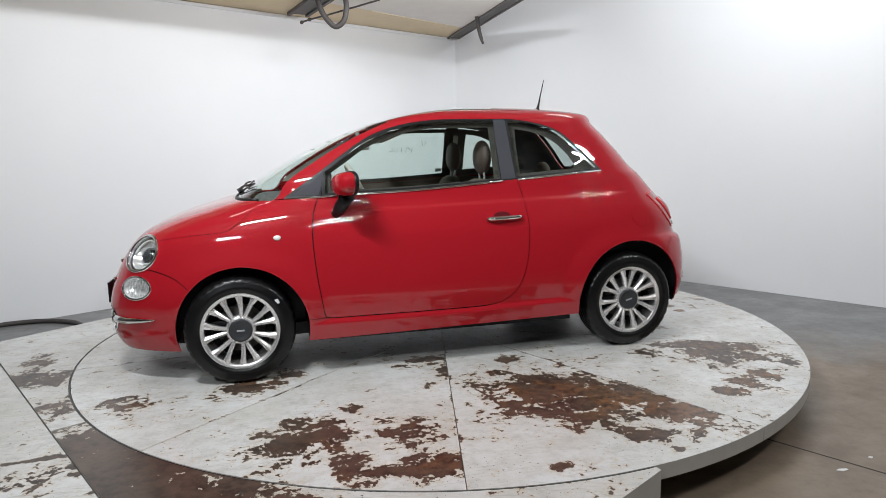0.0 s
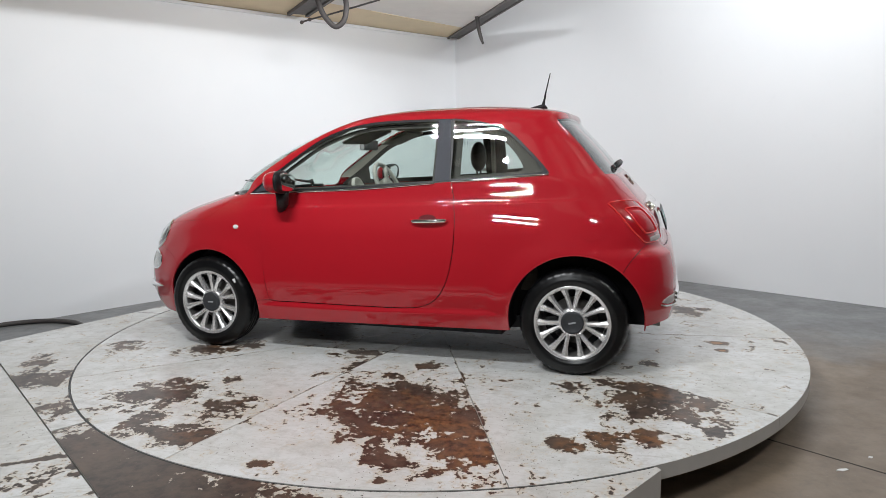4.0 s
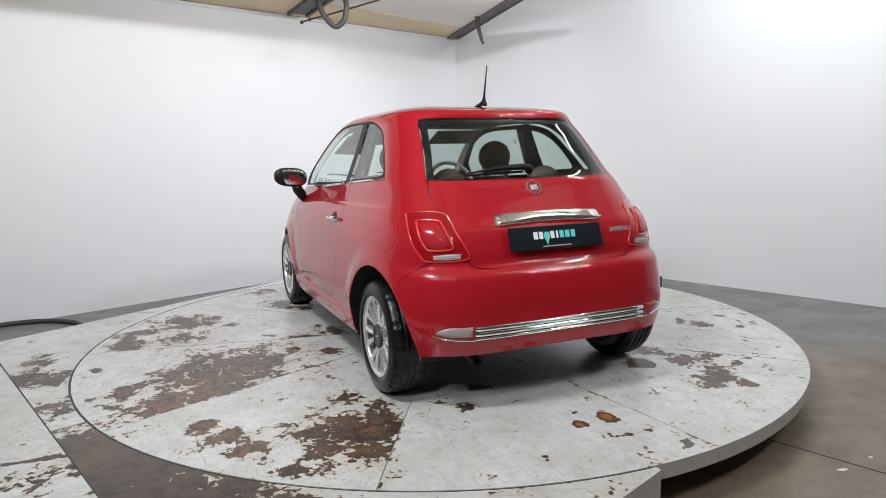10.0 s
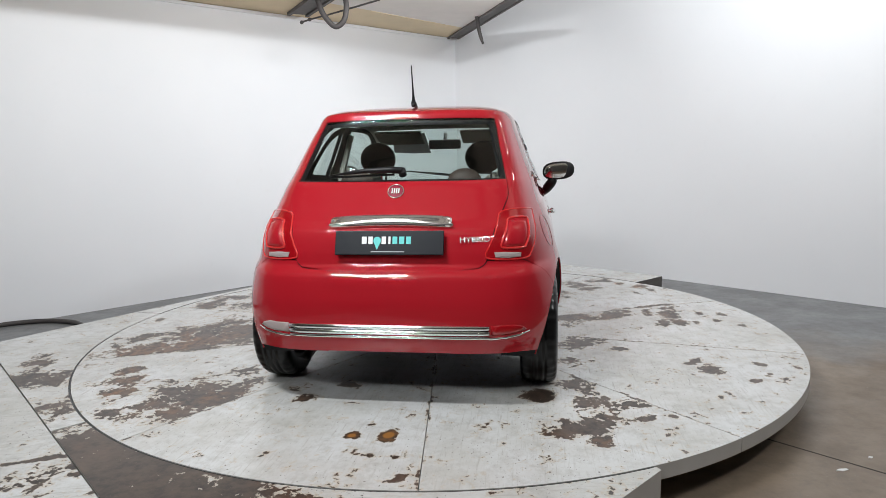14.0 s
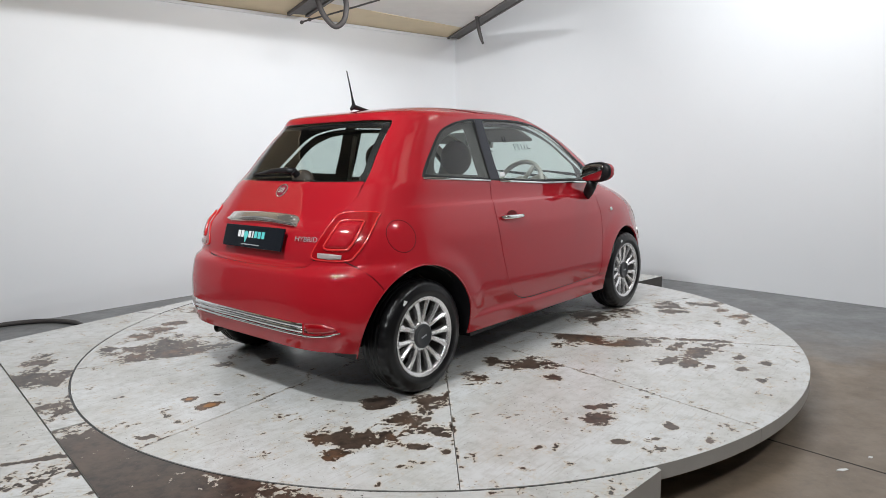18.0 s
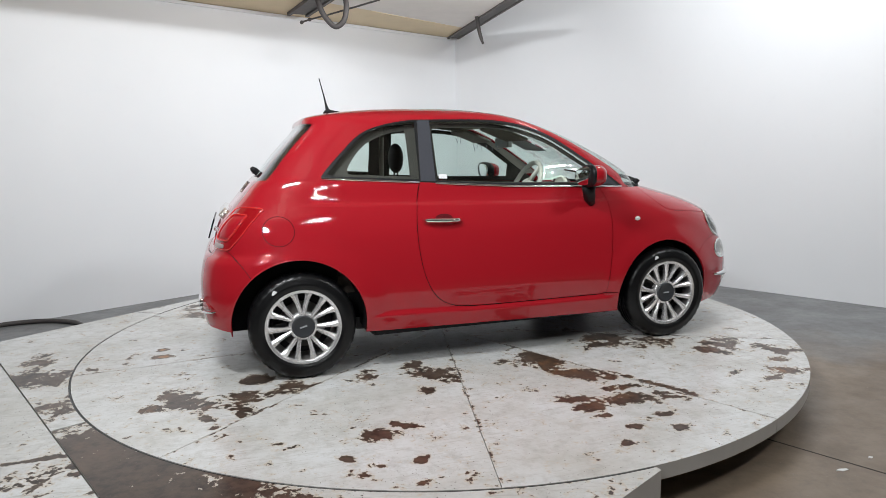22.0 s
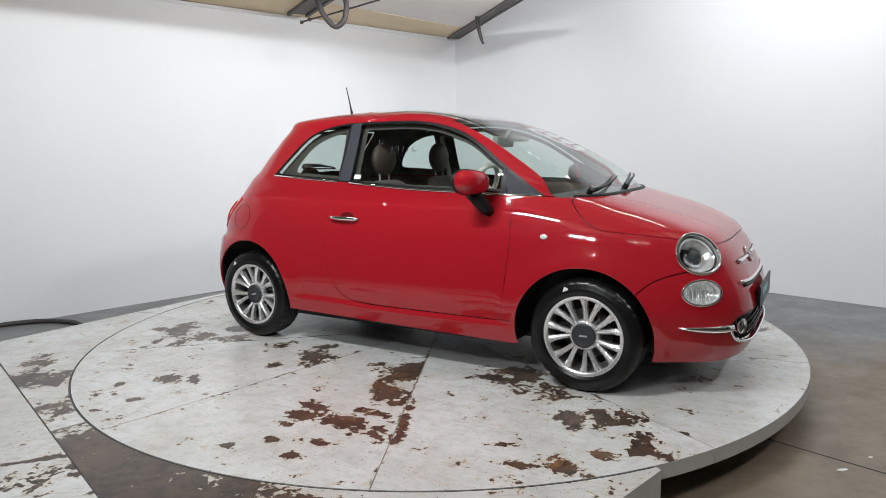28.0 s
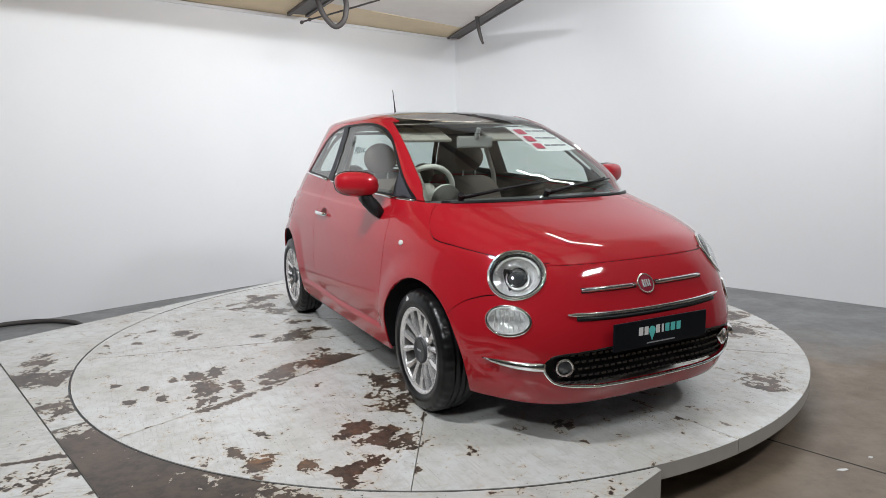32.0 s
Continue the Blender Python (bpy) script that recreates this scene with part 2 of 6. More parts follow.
M_HEADREST = plain("dark_brown_leather", (0.075, 0.052, 0.042), 0.6, 0.0, 0.15, 60)
M_DASH = plain("dark_grey_plastic", (0.09, 0.09, 0.09), 0.6, 0.0, 0.15, 120)
M_GREYPLASTIC = plain("mid_grey_plastic", (0.30, 0.295, 0.285), 0.5, 0.0, 0.08, 90)
M_IVORY = plain("ivory_plastic", (0.62, 0.60, 0.54), 0.5, 0.0, 0.04, 60)
M_DECKSIDE = plain("deck_side_paint", (0.50, 0.485, 0.46), 0.55, 0.0, 0.12, 7)
M_CABLE = plain("dark_cable", (0.06, 0.052, 0.05), 0.6, 0.0, 0.2, 40)
M_JOINT = plain("joint_filler", (0.05, 0.045, 0.04), 0.9)

# ---------------------------------------------------------------- the booth
CORNER = Vector((0.28, 4.81))
LEFT_WAY = Vector((-0.738, -0.675)).normalized()    # along the wall that runs to the near left
RIGHT_WAY = Vector((0.690, -0.724)).normalized()


def wall(name, a, b, height, thick, out, material=None):
    """A wall of some thickness, whose inner face runs from a to b."""
    bm = bmesh.new()
    a, b, out = Vector(a), Vector(b), Vector(out).normalized() * thick
    slab(bm, [a, b, b + out, a + out], 0.0, height)
    ob = part(name, bm, material or M_WALL, None)
    return tagged(ob, kind="structure")


LEFT_END = CORNER + LEFT_WAY * 7.6
RIGHT_END = CORNER + RIGHT_WAY * 8.2
wall("wall_north_west", LEFT_END, CORNER, 2.93, 0.12, (-0.675, 0.738))
wall("wall_north_east", CORNER, RIGHT_END, 5.0, 0.12, (0.724, 0.690))
# unseen walls added round the camera, to close in the light and mirror grey
wall("wall_south_west", (-9.5, -8.5), LEFT_END, 5.0, 0.12, (-0.9, -0.1), M_GREYWALL)
wall("wall_south_east", RIGHT_END, (9.5, -8.5), 5.0, 0.12, (0.9, -0.1), M_GREYWALL)
wall("wall_south", (-9.5, -8.5), (9.5, -8.5), 5.0, 0.12, (0, -1), M_GREYWALL)

bm = bmesh.new()
slab(bm, [(-14, -12), (14, -12), (14, 12), (-14, 12)], -0.1, 0.0)
tagged(part("floor", bm, M_FLOOR, None), "worn grey and brown concrete floor", kind="structure")
bm = bmesh.new()
slab(bm, [(-14, -12), (14, -12), (14, 12), (-14, 12)], 5.0, 5.1)
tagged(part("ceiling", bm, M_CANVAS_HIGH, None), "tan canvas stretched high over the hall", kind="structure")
# steel rafters and purlins under the high canvas, as they mirror in the car's glass and paint
for k in range(-3, 4):
    for way, across, wide, drop in ((RIGHT_WAY, -LEFT_WAY, 0.16, 0.22), (LEFT_WAY, RIGHT_WAY, 0.08, 0.12)):
        mid = across * (k * (1.7 if wide > 0.1 else 2.4) + 0.4)
        a, b, out = mid - way * 6.4, mid + way * 6.4, across * wide / 2
        bm = bmesh.new()
        slab(bm, [a - out, b - out, b + out, a + out], 4.997 - drop, 4.997)
        tagged(part("trim_rafter" if wide > 0.1 else "trim_purlin", bm, M_BEAM, None), "dark steel roof member", kind="structure")

# ---------------------------------------------------------------- canopy over the back of the booth
HEIGHT = 2.93
bm = bmesh.new()
slab(bm, [LEFT_END + Vector((-0.02, 0.02)), CORNER, Vector((0.33, 4.76)), Vector((0.95, 2.2)), Vector((-0.8, 1.9)), LEFT_END + Vector((0.675, -0.738)) * 1.42], HEIGHT + 0.006, HEIGHT + 0.02)
tagged(part("canopy_ceiling", bm, M_CANVAS, None), "tan canvas stretched over the booth", kind="structure")
bm = bmesh.new()
slab(bm, [(-1.05, 2.52), (-0.68, 2.89), (0.24, 3.88), (0.46, 4.10), (0.93, 2.2), (-0.77, 1.96)], HEIGHT, HEIGHT + 0.004)
tagged(part("canopy_panel_ceiling", bm, M_CANVAS_PALE, None), "pale pinkish canvas panel over the booth", kind="structure")


def girder(name, a, b, wide, tall, label, z=None):
    """A folded steel channel between two points under the canopy."""
    bm = bmesh.new()
    a, b = Vector((*a, 0)), Vector((*b, 0))
    way = (b - a).normalized()
    out = Vector((-way.y, way.x, 0)) * wide / 2
    top = HEIGHT if z is None else z
    for off, w2, z0, z1 in ((0, 1.0, top - 0.012, top), (0.86, 0.14, top - tall, top - 0.012), (-0.86, 0.14, top - tall, top - 0.012)):
        o = out * off
        q = out * w2
        slab(bm, [(a + o - q).to_2d(), (b + o - q).to_2d(), (b + o + q).to_2d(), (a + o + q).to_2d()], z0, z1)
    return tagged(part(name, bm, M_BEAM, None), label, "beam")


girder("roof_beam", (0.25, 4.70), (0.91, 2.1), 0.16, 0.022, "dark steel roof beam along the canopy edge")
girder("roof_beam", (-1.475, 2.96), (-0.92, 1.88), 0.23, 0.035, "short dark steel beam under the canopy")
bm = bmesh.new()
a, b = LEFT_END, CORNER
slab(bm, [a, b, b + Vector((0.675, -0.738)) * 0.02, a + Vector((0.675, -0.738)) * 0.02], HEIGHT - 0.03, HEIGHT)
tagged(part("trim_top", bm, M_WALL, None), "white batten along the wall top", kind="structure")
bm = bmesh.new()
tube(bm, [(-0.68, 2.89, HEIGHT - 0.003), (0.24, 3.88, HEIGHT - 0.003)], 0.005, 6)
tagged(part("canopy_hem", bm, M_CANVAS, None), "sewn hem across the canvas", "hem")

# hanging cable, wire and strap
bm = bmesh.new()
loop = rounded([(-1.150, 2.25, 2.740), (-1.135, 2.25, 2.709), (-1.086, 2.25, 2.575), (-0.980, 2.25, 2.456), (-0.889, 2.25, 2.503), (-0.857, 2.25, 2.625), (-0.864, 2.25, 2.740)], steps=5)
tube(bm, [(x, y, z + 0.2) for x, y, z in loop], 0.027, 12)
smooth(tagged(part("hanging_cable", bm, M_CABLE, None), "thick dark cable hanging in a loop from the canopy", "cable"))
bm = bmesh.new()
tube(bm, [(x, y, z + 0.2) for x, y, z in ((-1.396, 2.75, 2.594), (-1.311, 2.75, 2.622), (-1.10, 2.62, 2.638), (-0.80, 2.42, 2.668), (-0.53, 2.26, 2.70))], 0.009, 6)
wire = tagged(part("tie_wire", bm, M_BEAM, None), "thin dark tie wire with a hook under the canopy", "wire")
for x, z in ((-1.396, 2.794), (-1.311, 2.822)):
    bm = bmesh.new()
    bmesh.ops.create_uvsphere(bm, u_segments=10, v_segments=8, radius=0.02, matrix=Matrix.Translation((x, 2.75, z)))
    part("knot", bm, M_BEAM, wire)
bm = bmesh.new()
tube(bm, [(0.482, 3.33, 2.945), (0.500, 3.33, 2.86), (0.512, 3.33, 2.774), (0.535, 3.33, 2.69), (0.556, 3.33, 2.629)], [0.022, 0.022, 0.021, 0.020, 0.012], 8)
smooth(tagged(part("hanging_strap", bm, M_CABLE, None), "dark strap end hanging from the beam", "strap"))

# hose on the floor, floor joint and scrap
bm = bmesh.new()
tube(bm, rounded([(-4.6, 0.29, 0.02), (-4.2, 0.66, 0.02), (-3.90, 0.935, 0.02), (-3.80, 1.030, 0.02), (-3.66, 1.115, 0.02), (-3.464, 1.163, 0.02), (-3.272, 1.127, 0.02), (-3.10, 1.036, 0.02), (-2.98, 0.86, 0.02), (-2.95, 0.5, 0.02)], steps=5), 0.020, 10)
smooth(tagged(part("rubber_hose", bm, M_CABLE, None), "black rubber hose lying on the floor", "hose"))
bm = bmesh.new()
a, b = Vector((1.0, -0.84)), Vector((3.4, -3.5))
side = Vector((0.67, 0.74)) * 0.004
slab(bm, [a - side, b - side, b + side, a + side], -0.002, 0.0012)
tagged(part("trim_floor_joint", bm, M_JOINT, None), "dark joint in the concrete floor", kind="structure")
bm = bmesh.new()
slab(bm, [(1.93, -1.700), (1.945, -1.705), (1.955, -1.694), (1.940, -1.688)], 0.0, 0.003)
tagged(part("paint_flake", bm, M_PAPER, None), "small pale flake of paint on the floor", "flake")
bm = bmesh.new()
slab(bm, [(1.715, -1.812), (1.745, -1.820), (1.775, -1.806), (1.768, -1.798), (1.735, -1.80)], 0.0, 0.003)
tagged(part("paint_flake", bm, M_PAPER, None), "pale flake of paint on the floor", "flake")

# ---------------------------------------------------------------- turntable and deck
turntable = tagged(new("turntable"), "round steel turntable with flaking white paint", "turntable")
turntable.location = (0, 0, TOP)


def sector(r0, r1, a0, a1, z0, z1, steps, gap=0.0):
    """A wedge or ring piece between two angles in degrees."""
    bm = bmesh.new()
    angles = [radians(a0 + (a1 - a0) * i / steps) for i in range(steps + 1)]
    ring = [(r1 * math.cos(a), r1 * math.sin(a)) for a in angles]
    if r0:
        ring += [(r0 * math.cos(a), r0 * math.sin(a)) for a in reversed(angles)]
    else:
        ring.append((0, 0))
    if gap:
        mid = radians((a0 + a1) / 2)
        push = gap / math.sin(radians((a1 - a0) / 2))
        ring = [(x + push * math.cos(mid), y + push * math.sin(mid)) if math.hypot(x, y) < r1 * 0.5 else (x, y) for x, y in ring]
        n0, n1 = radians(a0 + 90), radians(a1 - 90)
        ring[0] = (ring[0][0] + gap * math.cos(n0), ring[0][1] + gap * math.sin(n0))
        ring[steps] = (ring[steps][0] + gap * math.cos(n1), ring[steps][1] + gap * math.sin(n1))
    return slab(bm, ring, z0, z1)


PLATE_MARKS = {i: [] for i in range(10)}


def mark(plate_no, x, y, turn, long, wide, strong, rust):
    """A bare patch on a plate: its middle, turn, half length and half width, how bare it is and how rusty."""
    PLATE_MARKS[plate_no].append((x, y, turn, long * 1.18, wide * 1.12, strong, rust))


# plate 0
mark(0, 1.2, 0.82, 31, 0.209, 0.135, 0.8, 0.3)
mark(0, 1.85, 0.94, 37, 0.102, 0.118, 0.7, 0.3)
# plate 1
mark(1, 1.01, 1.6, 33, 0.256, 0.188, 0.85, 0.1)
mark(1, 0.53, 1.68, 4, 0.177, 0.141, 0.85, 0.1)
mark(1, 0.83, 1.97, 20, 0.102, 0.145, 0.85, 0.1)
mark(1, 0.51, 1.99, 40, 0.152, 0.126, 0.9, 0.1)
mark(1, 0.23, 0.96, 65, 0.236, 0.076, 0.75, 0.1)
mark(1, 0.78, 1.33, 6, 0.055, 0.057, 0.8, 0.1)
mark(1, 0.3, 0.74, 17, 0.147, 0.094, 0.8, 0.1)
# plate 2
mark(2, -0.29, 1.46, 128, 0.418, 0.315, 1.08, 0.45)
mark(2, -0.61, 1.65, 116, 0.454, 0.175, 0.95, 0.7)
mark(2, -0.22, 0.87, 37, 0.072, 0.102, 0.8, 0.3)
mark(2, -0.25, 1.7, 163, 0.289, 0.117, 0.9, 0.1)
mark(2, -0.41, 1.98, 155, 0.187, 0.079, 0.8, 0.2)
mark(2, 0.05, 2.16, 32, 0.037, 0.038, 0.85, 0.1)
mark(2, -0.46, 2.16, 180, 0.032, 0.027, 0.85, 0.1)
# plate 3
mark(3, -1.05, 0.94, 50, 0.086, 0.097, 0.8, 0.4)
mark(3, -1.46, 1.07, 23, 0.272, 0.248, 0.97, 0.35)
mark(3, -1.34, 0.88, 12, 0.198, 0.148, 0.8, 0.2)
mark(3, -1.1, 1.66, 67, 0.073, 0.071, 0.82, 0.8)
mark(3, -1.25, 1.57, 110, 0.115, 0.077, 0.82, 0.8)
mark(3, -1.4, 1.48, 164, 0.128, 0.093, 0.75, 1)
mark(3, -1.69, 1.39, 48, 0.066, 0.062, 0.88, 0.1)
# plate 4
mark(4, -1.41, 0.49, 112, 0.068, 0.049, 0.88, 0.3)
mark(4, -1.21, 0.3, 69, 0.064, 0.057, 0.7, 0.7)
mark(4, -1.82, 0.12, 89, 0.033, 0.035, 0.92, 1)
mark(4, -1.8, -0.04, 87, 0.039, 0.052, 1, 1)
mark(4, -2, -0.04, 87, 0.078, 0.018, 0.78, 0.3)
mark(4, -2.07, 0.7, 83, 0.032, 0.023, 0.82, 0)
mark(4, -2.17, -0.17, 76, 0.02, 0.029, 0.9, 0)
mark(4, -1.69, 0.06, 75, 0.024, 0.028, 0.85, 0)
# plate 5
mark(5, -1.25, -0.69, 137, 0.074, 0.089, 0.97, 0)
mark(5, -1.32, -0.95, 156, 0.096, 0.11, 0.92, 0.1)
mark(5, -1.35, -1.15, 109, 0.071, 0.047, 0.88, 0.1)
mark(5, -1.61, -0.92, 120, 0.167, 0.087, 0.94, 0.1)
mark(5, -1.58, -0.8, 120, 0.029, 0.041, 0.98, 0.1)
mark(5, -1.78, -0.94, 116, 0.06, 0.039, 0.88, 0.3)
mark(5, -1.51, -1.17, 112, 0.051, 0.033, 0.88, 0.1)
mark(5, -1.07, -0.9, 119, 0.103, 0.092, 0.82, 0.1)
mark(5, -1.48, -1.3, 120, 0.02, 0.027, 0.84, 0.1)
# plate 6
mark(6, -0.31, -0.95, 147, 0.15, 0.124, 0.9, 0.05)
mark(6, -0.42, -0.75, 112, 0.06, 0.086, 0.82, 0)
mark(6, -0.44, -1.17, 11, 0.043, 0.062, 0.85, 0)
mark(6, -0.78, -1.63, 154, 0.069, 0.055, 0.92, 0.05)
mark(6, -0.65, -1.56, 143, 0.072, 0.033, 0.84, 0)
mark(6, -0.67, -1.91, 158, 0.025, 0.031, 0.9, 0)
mark(6, -0.96, -1.8, 148, 0.034, 0.025, 0.9, 0)
mark(6, -0.84, -1.91, 148, 0.038, 0.021, 0.85, 0)
mark(6, -0.35, -1.52, 148, 0.026, 0.037, 0.85, 0)
mark(6, -0.69, -0.89, 18, 0.148, 0.117, 0.48, 0.2)
# plate 7
mark(7, 0.32, -0.91, 171, 0.153, 0.188, 0.9, 0.4)
mark(7, 0.43, -1.24, 143, 0.18, 0.111, 0.87, 0.6)
mark(7, 0.11, -0.88, 122, 0.043, 0.062, 0.82, 0)
mark(7, 0.52, -1.48, 174, 0.122, 0.037, 0.95, 0.2)
mark(7, 0.52, -1.64, 167, 0.156, 0.067, 0.98, 0.3)
mark(7, 0.24, -1.66, 2, 0.078, 0.055, 0.95, 0.1)
mark(7, 0.22, -1.55, 172, 0.105, 0.035, 0.85, 0.1)
mark(7, 0.23, -1.78, 0, 0.053, 0.025, 0.9, 0.1)
mark(7, 0.31, -1.92, 174, 0.041, 0.028, 0.93, 0)
mark(7, 0.5, -1.85, 173, 0.041, 0.024, 0.9, 0)
mark(7, 0.48, -1.99, 177, 0.034, 0.039, 0.96, 0)
mark(7, 0.18, -2.06, 0, 0.029, 0.029, 0.9, 0)
# plate 8
mark(8, 0.7, -1.49, 114, 0.233, 0.033, 0.8, 0.4)
mark(8, 0.86, -0.7, 29, 0.179, 0.141, 0.97, 0.15)
mark(8, 1.13, -0.83, 160, 0.121, 0.11, 0.87, 0.3)
mark(8, 1.35, -1.12, 163, 0.1, 0.099, 0.75, 0.5)
mark(8, 1.54, -1.01, 164, 0.133, 0.13, 0.82, 0.1)
mark(8, 1.75, -1.28, 3, 0.092, 0.066, 0.87, 0.1)
mark(8, 1.68, -1.18, 142, 0.116, 0.081, 0.82, 0.1)
mark(8, 1.45, -1.55, 30, 0.085, 0.072, 0.87, 0.9)
mark(8, 1.33, -1.63, 14, 0.068, 0.032, 0.82, 0.6)
mark(8, 1.59, -1.39, 7, 0.063, 0.049, 0.72, 0.9)
mark(8, 1.61, -1.59, 37, 0.04, 0.022, 0.87, 0.6)
mark(8, 1.18, -1.51, 27, 0.068, 0.023, 0.72, 0.1)
# plate 9
mark(9, 1.8, -0.3, 350, 0.12, 0.06, 0.6, 0.2)
mark(9, 1.3, 0.05, 10, 0.2, 0.08, 0.5, 0.4)


def plate_paint(name, marks, seed, base=0.0):
    """White deck paint, flaked off in given places down to brown primer and rust."""
    n = Nodes(name, (0.7, 0.7, 0.7), 0.5)
    here = n.coords()
    moved = n.node("ShaderNodeMapping", {"Vector": here, "Location": (seed * 1.7, seed * 0.9, 0)}).outputs[0]
    level, rusty = None, None
    for x, y, turn, long, wide, strong, rust in marks:
        # place, turn and size of one patch
        c, s = math.cos(radians(turn)), math.sin(radians(turn))
        shifted = n.node("ShaderNodeVectorMath", {0: here, 1: (x, y, 0)}, operation="SUBTRACT").outputs[0]
        along = n.node("ShaderNodeVectorMath", {0: shifted, 1: (c / long, s / long, 0)}, operation="DOT_PRODUCT").outputs["Value"]
        across = n.node("ShaderNodeVectorMath", {0: shifted, 1: (-s / wide, c / wide, 0)}, operation="DOT_PRODUCT").outputs["Value"]
        far = n.math("SQRT", n.math("ADD", n.math("MULTIPLY", along, along), n.math("MULTIPLY", across, across)))
        here_level = n.node("ShaderNodeMapRange", {"Value": far, 1: 0.35, 2: 1.45, 3: strong, 4: 0.0}).outputs[0]
        level = here_level if level is None else n.math("MAXIMUM", level, here_level)
        r = n.math("MULTIPLY", here_level, rust)
        rusty = r if rusty is None else n.math("MAXIMUM", rusty, r)
    warp = n.node("ShaderNodeTexNoise", {"Vector": moved, "Scale": 3.0, "Detail": 3.0}).outputs[1]
    bent = n.node("ShaderNodeVectorMath", {0: moved, 1: n.node("ShaderNodeVectorMath", {0: warp, "Scale": 0.10}, operation="SCALE").outputs[0]}, operation="ADD").outputs[0]
    flakes = n.noise(9.5, 6.0, 0.56, bent, 0.25)
    chips = n.noise(36.0, 6.0, 0.58, bent, 0.2)
    specks = n.noise(75.0, 4.0, 0.55, moved)
    grain = n.math("ADD", n.math("MULTIPLY", flakes, 0.60), n.math("MULTIPLY", chips, 0.40))
    total = n.math("MULTIPLY", grain, 3.3)
    if level is not None:
        total = n.math("ADD", total, n.math("MULTIPLY", level, 0.72))
    total = n.math("ADD", total, base - 0.04)
    # small chips gather where wheels and feet have worn the paint
    wear = n.ramp(n.noise(1.6, 4.0, 0.6, moved), ((0.45, 0.0), (0.70, 1.0)))
    nick = n.math("ADD", n.math("MULTIPLY", specks, 1.0), n.math("MULTIPLY", wear, 0.06))
    nicks = n.ramp(nick, ((0.690, 0.0), (0.699, 1.0)))
    flaked = n.ramp(n.math("MULTIPLY", total, 0.447), ((0.890, 0.0), (0.897, 1.0)))
    bare = n.math("MAXIMUM", flaked, nicks)
    tone = n.ramp(n.noise(4.0, 6.0, 0.65, moved), ((0.40, 0.0), (0.62, 1.0)))
    rust_mask = n.ramp(n.math("ADD", n.math("MULTIPLY", tone, 0.5), n.math("MULTIPLY", rusty, 0.7) if rusty is not None else 0.0), ((0.38, 0.0), (0.80, 1.0)))
    under = n.mix(rust_mask, (0.072, 0.050, 0.038), (0.20, 0.095, 0.040))
    under = n.mix(n.ramp(n.noise(22.0, 8.0, 0.65, moved), ((0.42, 0.0), (0.62, 0.95))), under, (0.026, 0.019, 0.015))
    under = n.mix(n.ramp(n.noise(60.0, 4.0, 0.6, moved), ((0.62, 0.0), (0.76, 0.4))), under, (0.26, 0.22, 0.18))
    under = n.mix(n.ramp(n.noise(5.5, 8.0, 0.7, bent), ((0.42, 0.0), (0.68, 0.7))), under, (0.13, 0.088, 0.062))
    if rusty is not None:
        under = n.mix(n.ramp(rusty, ((0.74, 0.0), (0.92, 0.85))), under, (0.36, 0.16, 0.04))
    dirt = n.ramp(n.noise(1.9, 10.0, 0.70, moved), ((0.38, 0.0), (0.66, 1.0)))
    scuff = n.node("ShaderNodeMapping", {"Vector": moved, "Scale": (3.0, 46.0, 1.0), "Rotation": (0, 0, seed)}).outputs[0]
    lines = n.ramp(n.noise(2.0, 6.0, 0.65, scuff), ((0.55, 0.0), (0.72, 0.75)))
    paint = n.mix(dirt, (0.66, 0.67, 0.668), (0.53, 0.52, 0.485))
    paint = n.mix(lines, paint, (0.43, 0.415, 0.38))
    smudge = n.ramp(n.noise(12.0, 9.0, 0.75, moved), ((0.48, 0.0), (0.75, 0.7)))
    paint = n.mix(smudge, paint, (0.39, 0.375, 0.345))
    edge = n.ramp(n.math("MULTIPLY", total, 0.447), ((0.80, 0.0), (0.89, 0.65)))
    paint = n.mix(edge, paint, (0.55, 0.46, 0.34))
    n.put("Base Color", n.mix(bare, paint, under))
    n.put("Roughness", n.ramp(bare, ((0.0, 0.26), (1.0, 0.30))))
    return n.bump(n.math("ADD", n.math("MULTIPLY", bare, -1.0), n.math("MULTIPLY", chips, 0.15)), 0.7, 0.003).mat


part("disc", sector(0, RADIUS - 0.22, 0, 360, -0.145, -0.066, 120), M_BEAM, turntable, "dark steel bed")
for i in range(10):
    a0 = 6.4 + 36 * i
    seams = tuple((1.25 * math.cos(radians(a)), 1.25 * math.sin(radians(a)), a, 1.1, 0.010, 0.44, 0.1) for a in (a0 + 0.2, a0 + 35.8))
    paint = plate_paint("plate_paint", PLATE_MARKS[i] + list(seams), i + 1)
    plate_ob = part("floor_plate", sector(0, RADIUS, a0, a0 + 36, -0.064, 0.0, 20, 0.0018), paint, turntable)
    plate_ob.data.materials.append(M_DECKSIDE)
    for poly in plate_ob.data.polygons:
        poly.material_index = 0 if poly.normal.z > 0.5 else 1
part("pivot", sector(0, 0.5, 0, 360, -0.20, -0.146, 40), M_BEAM, turntable, "dark steel bearing")

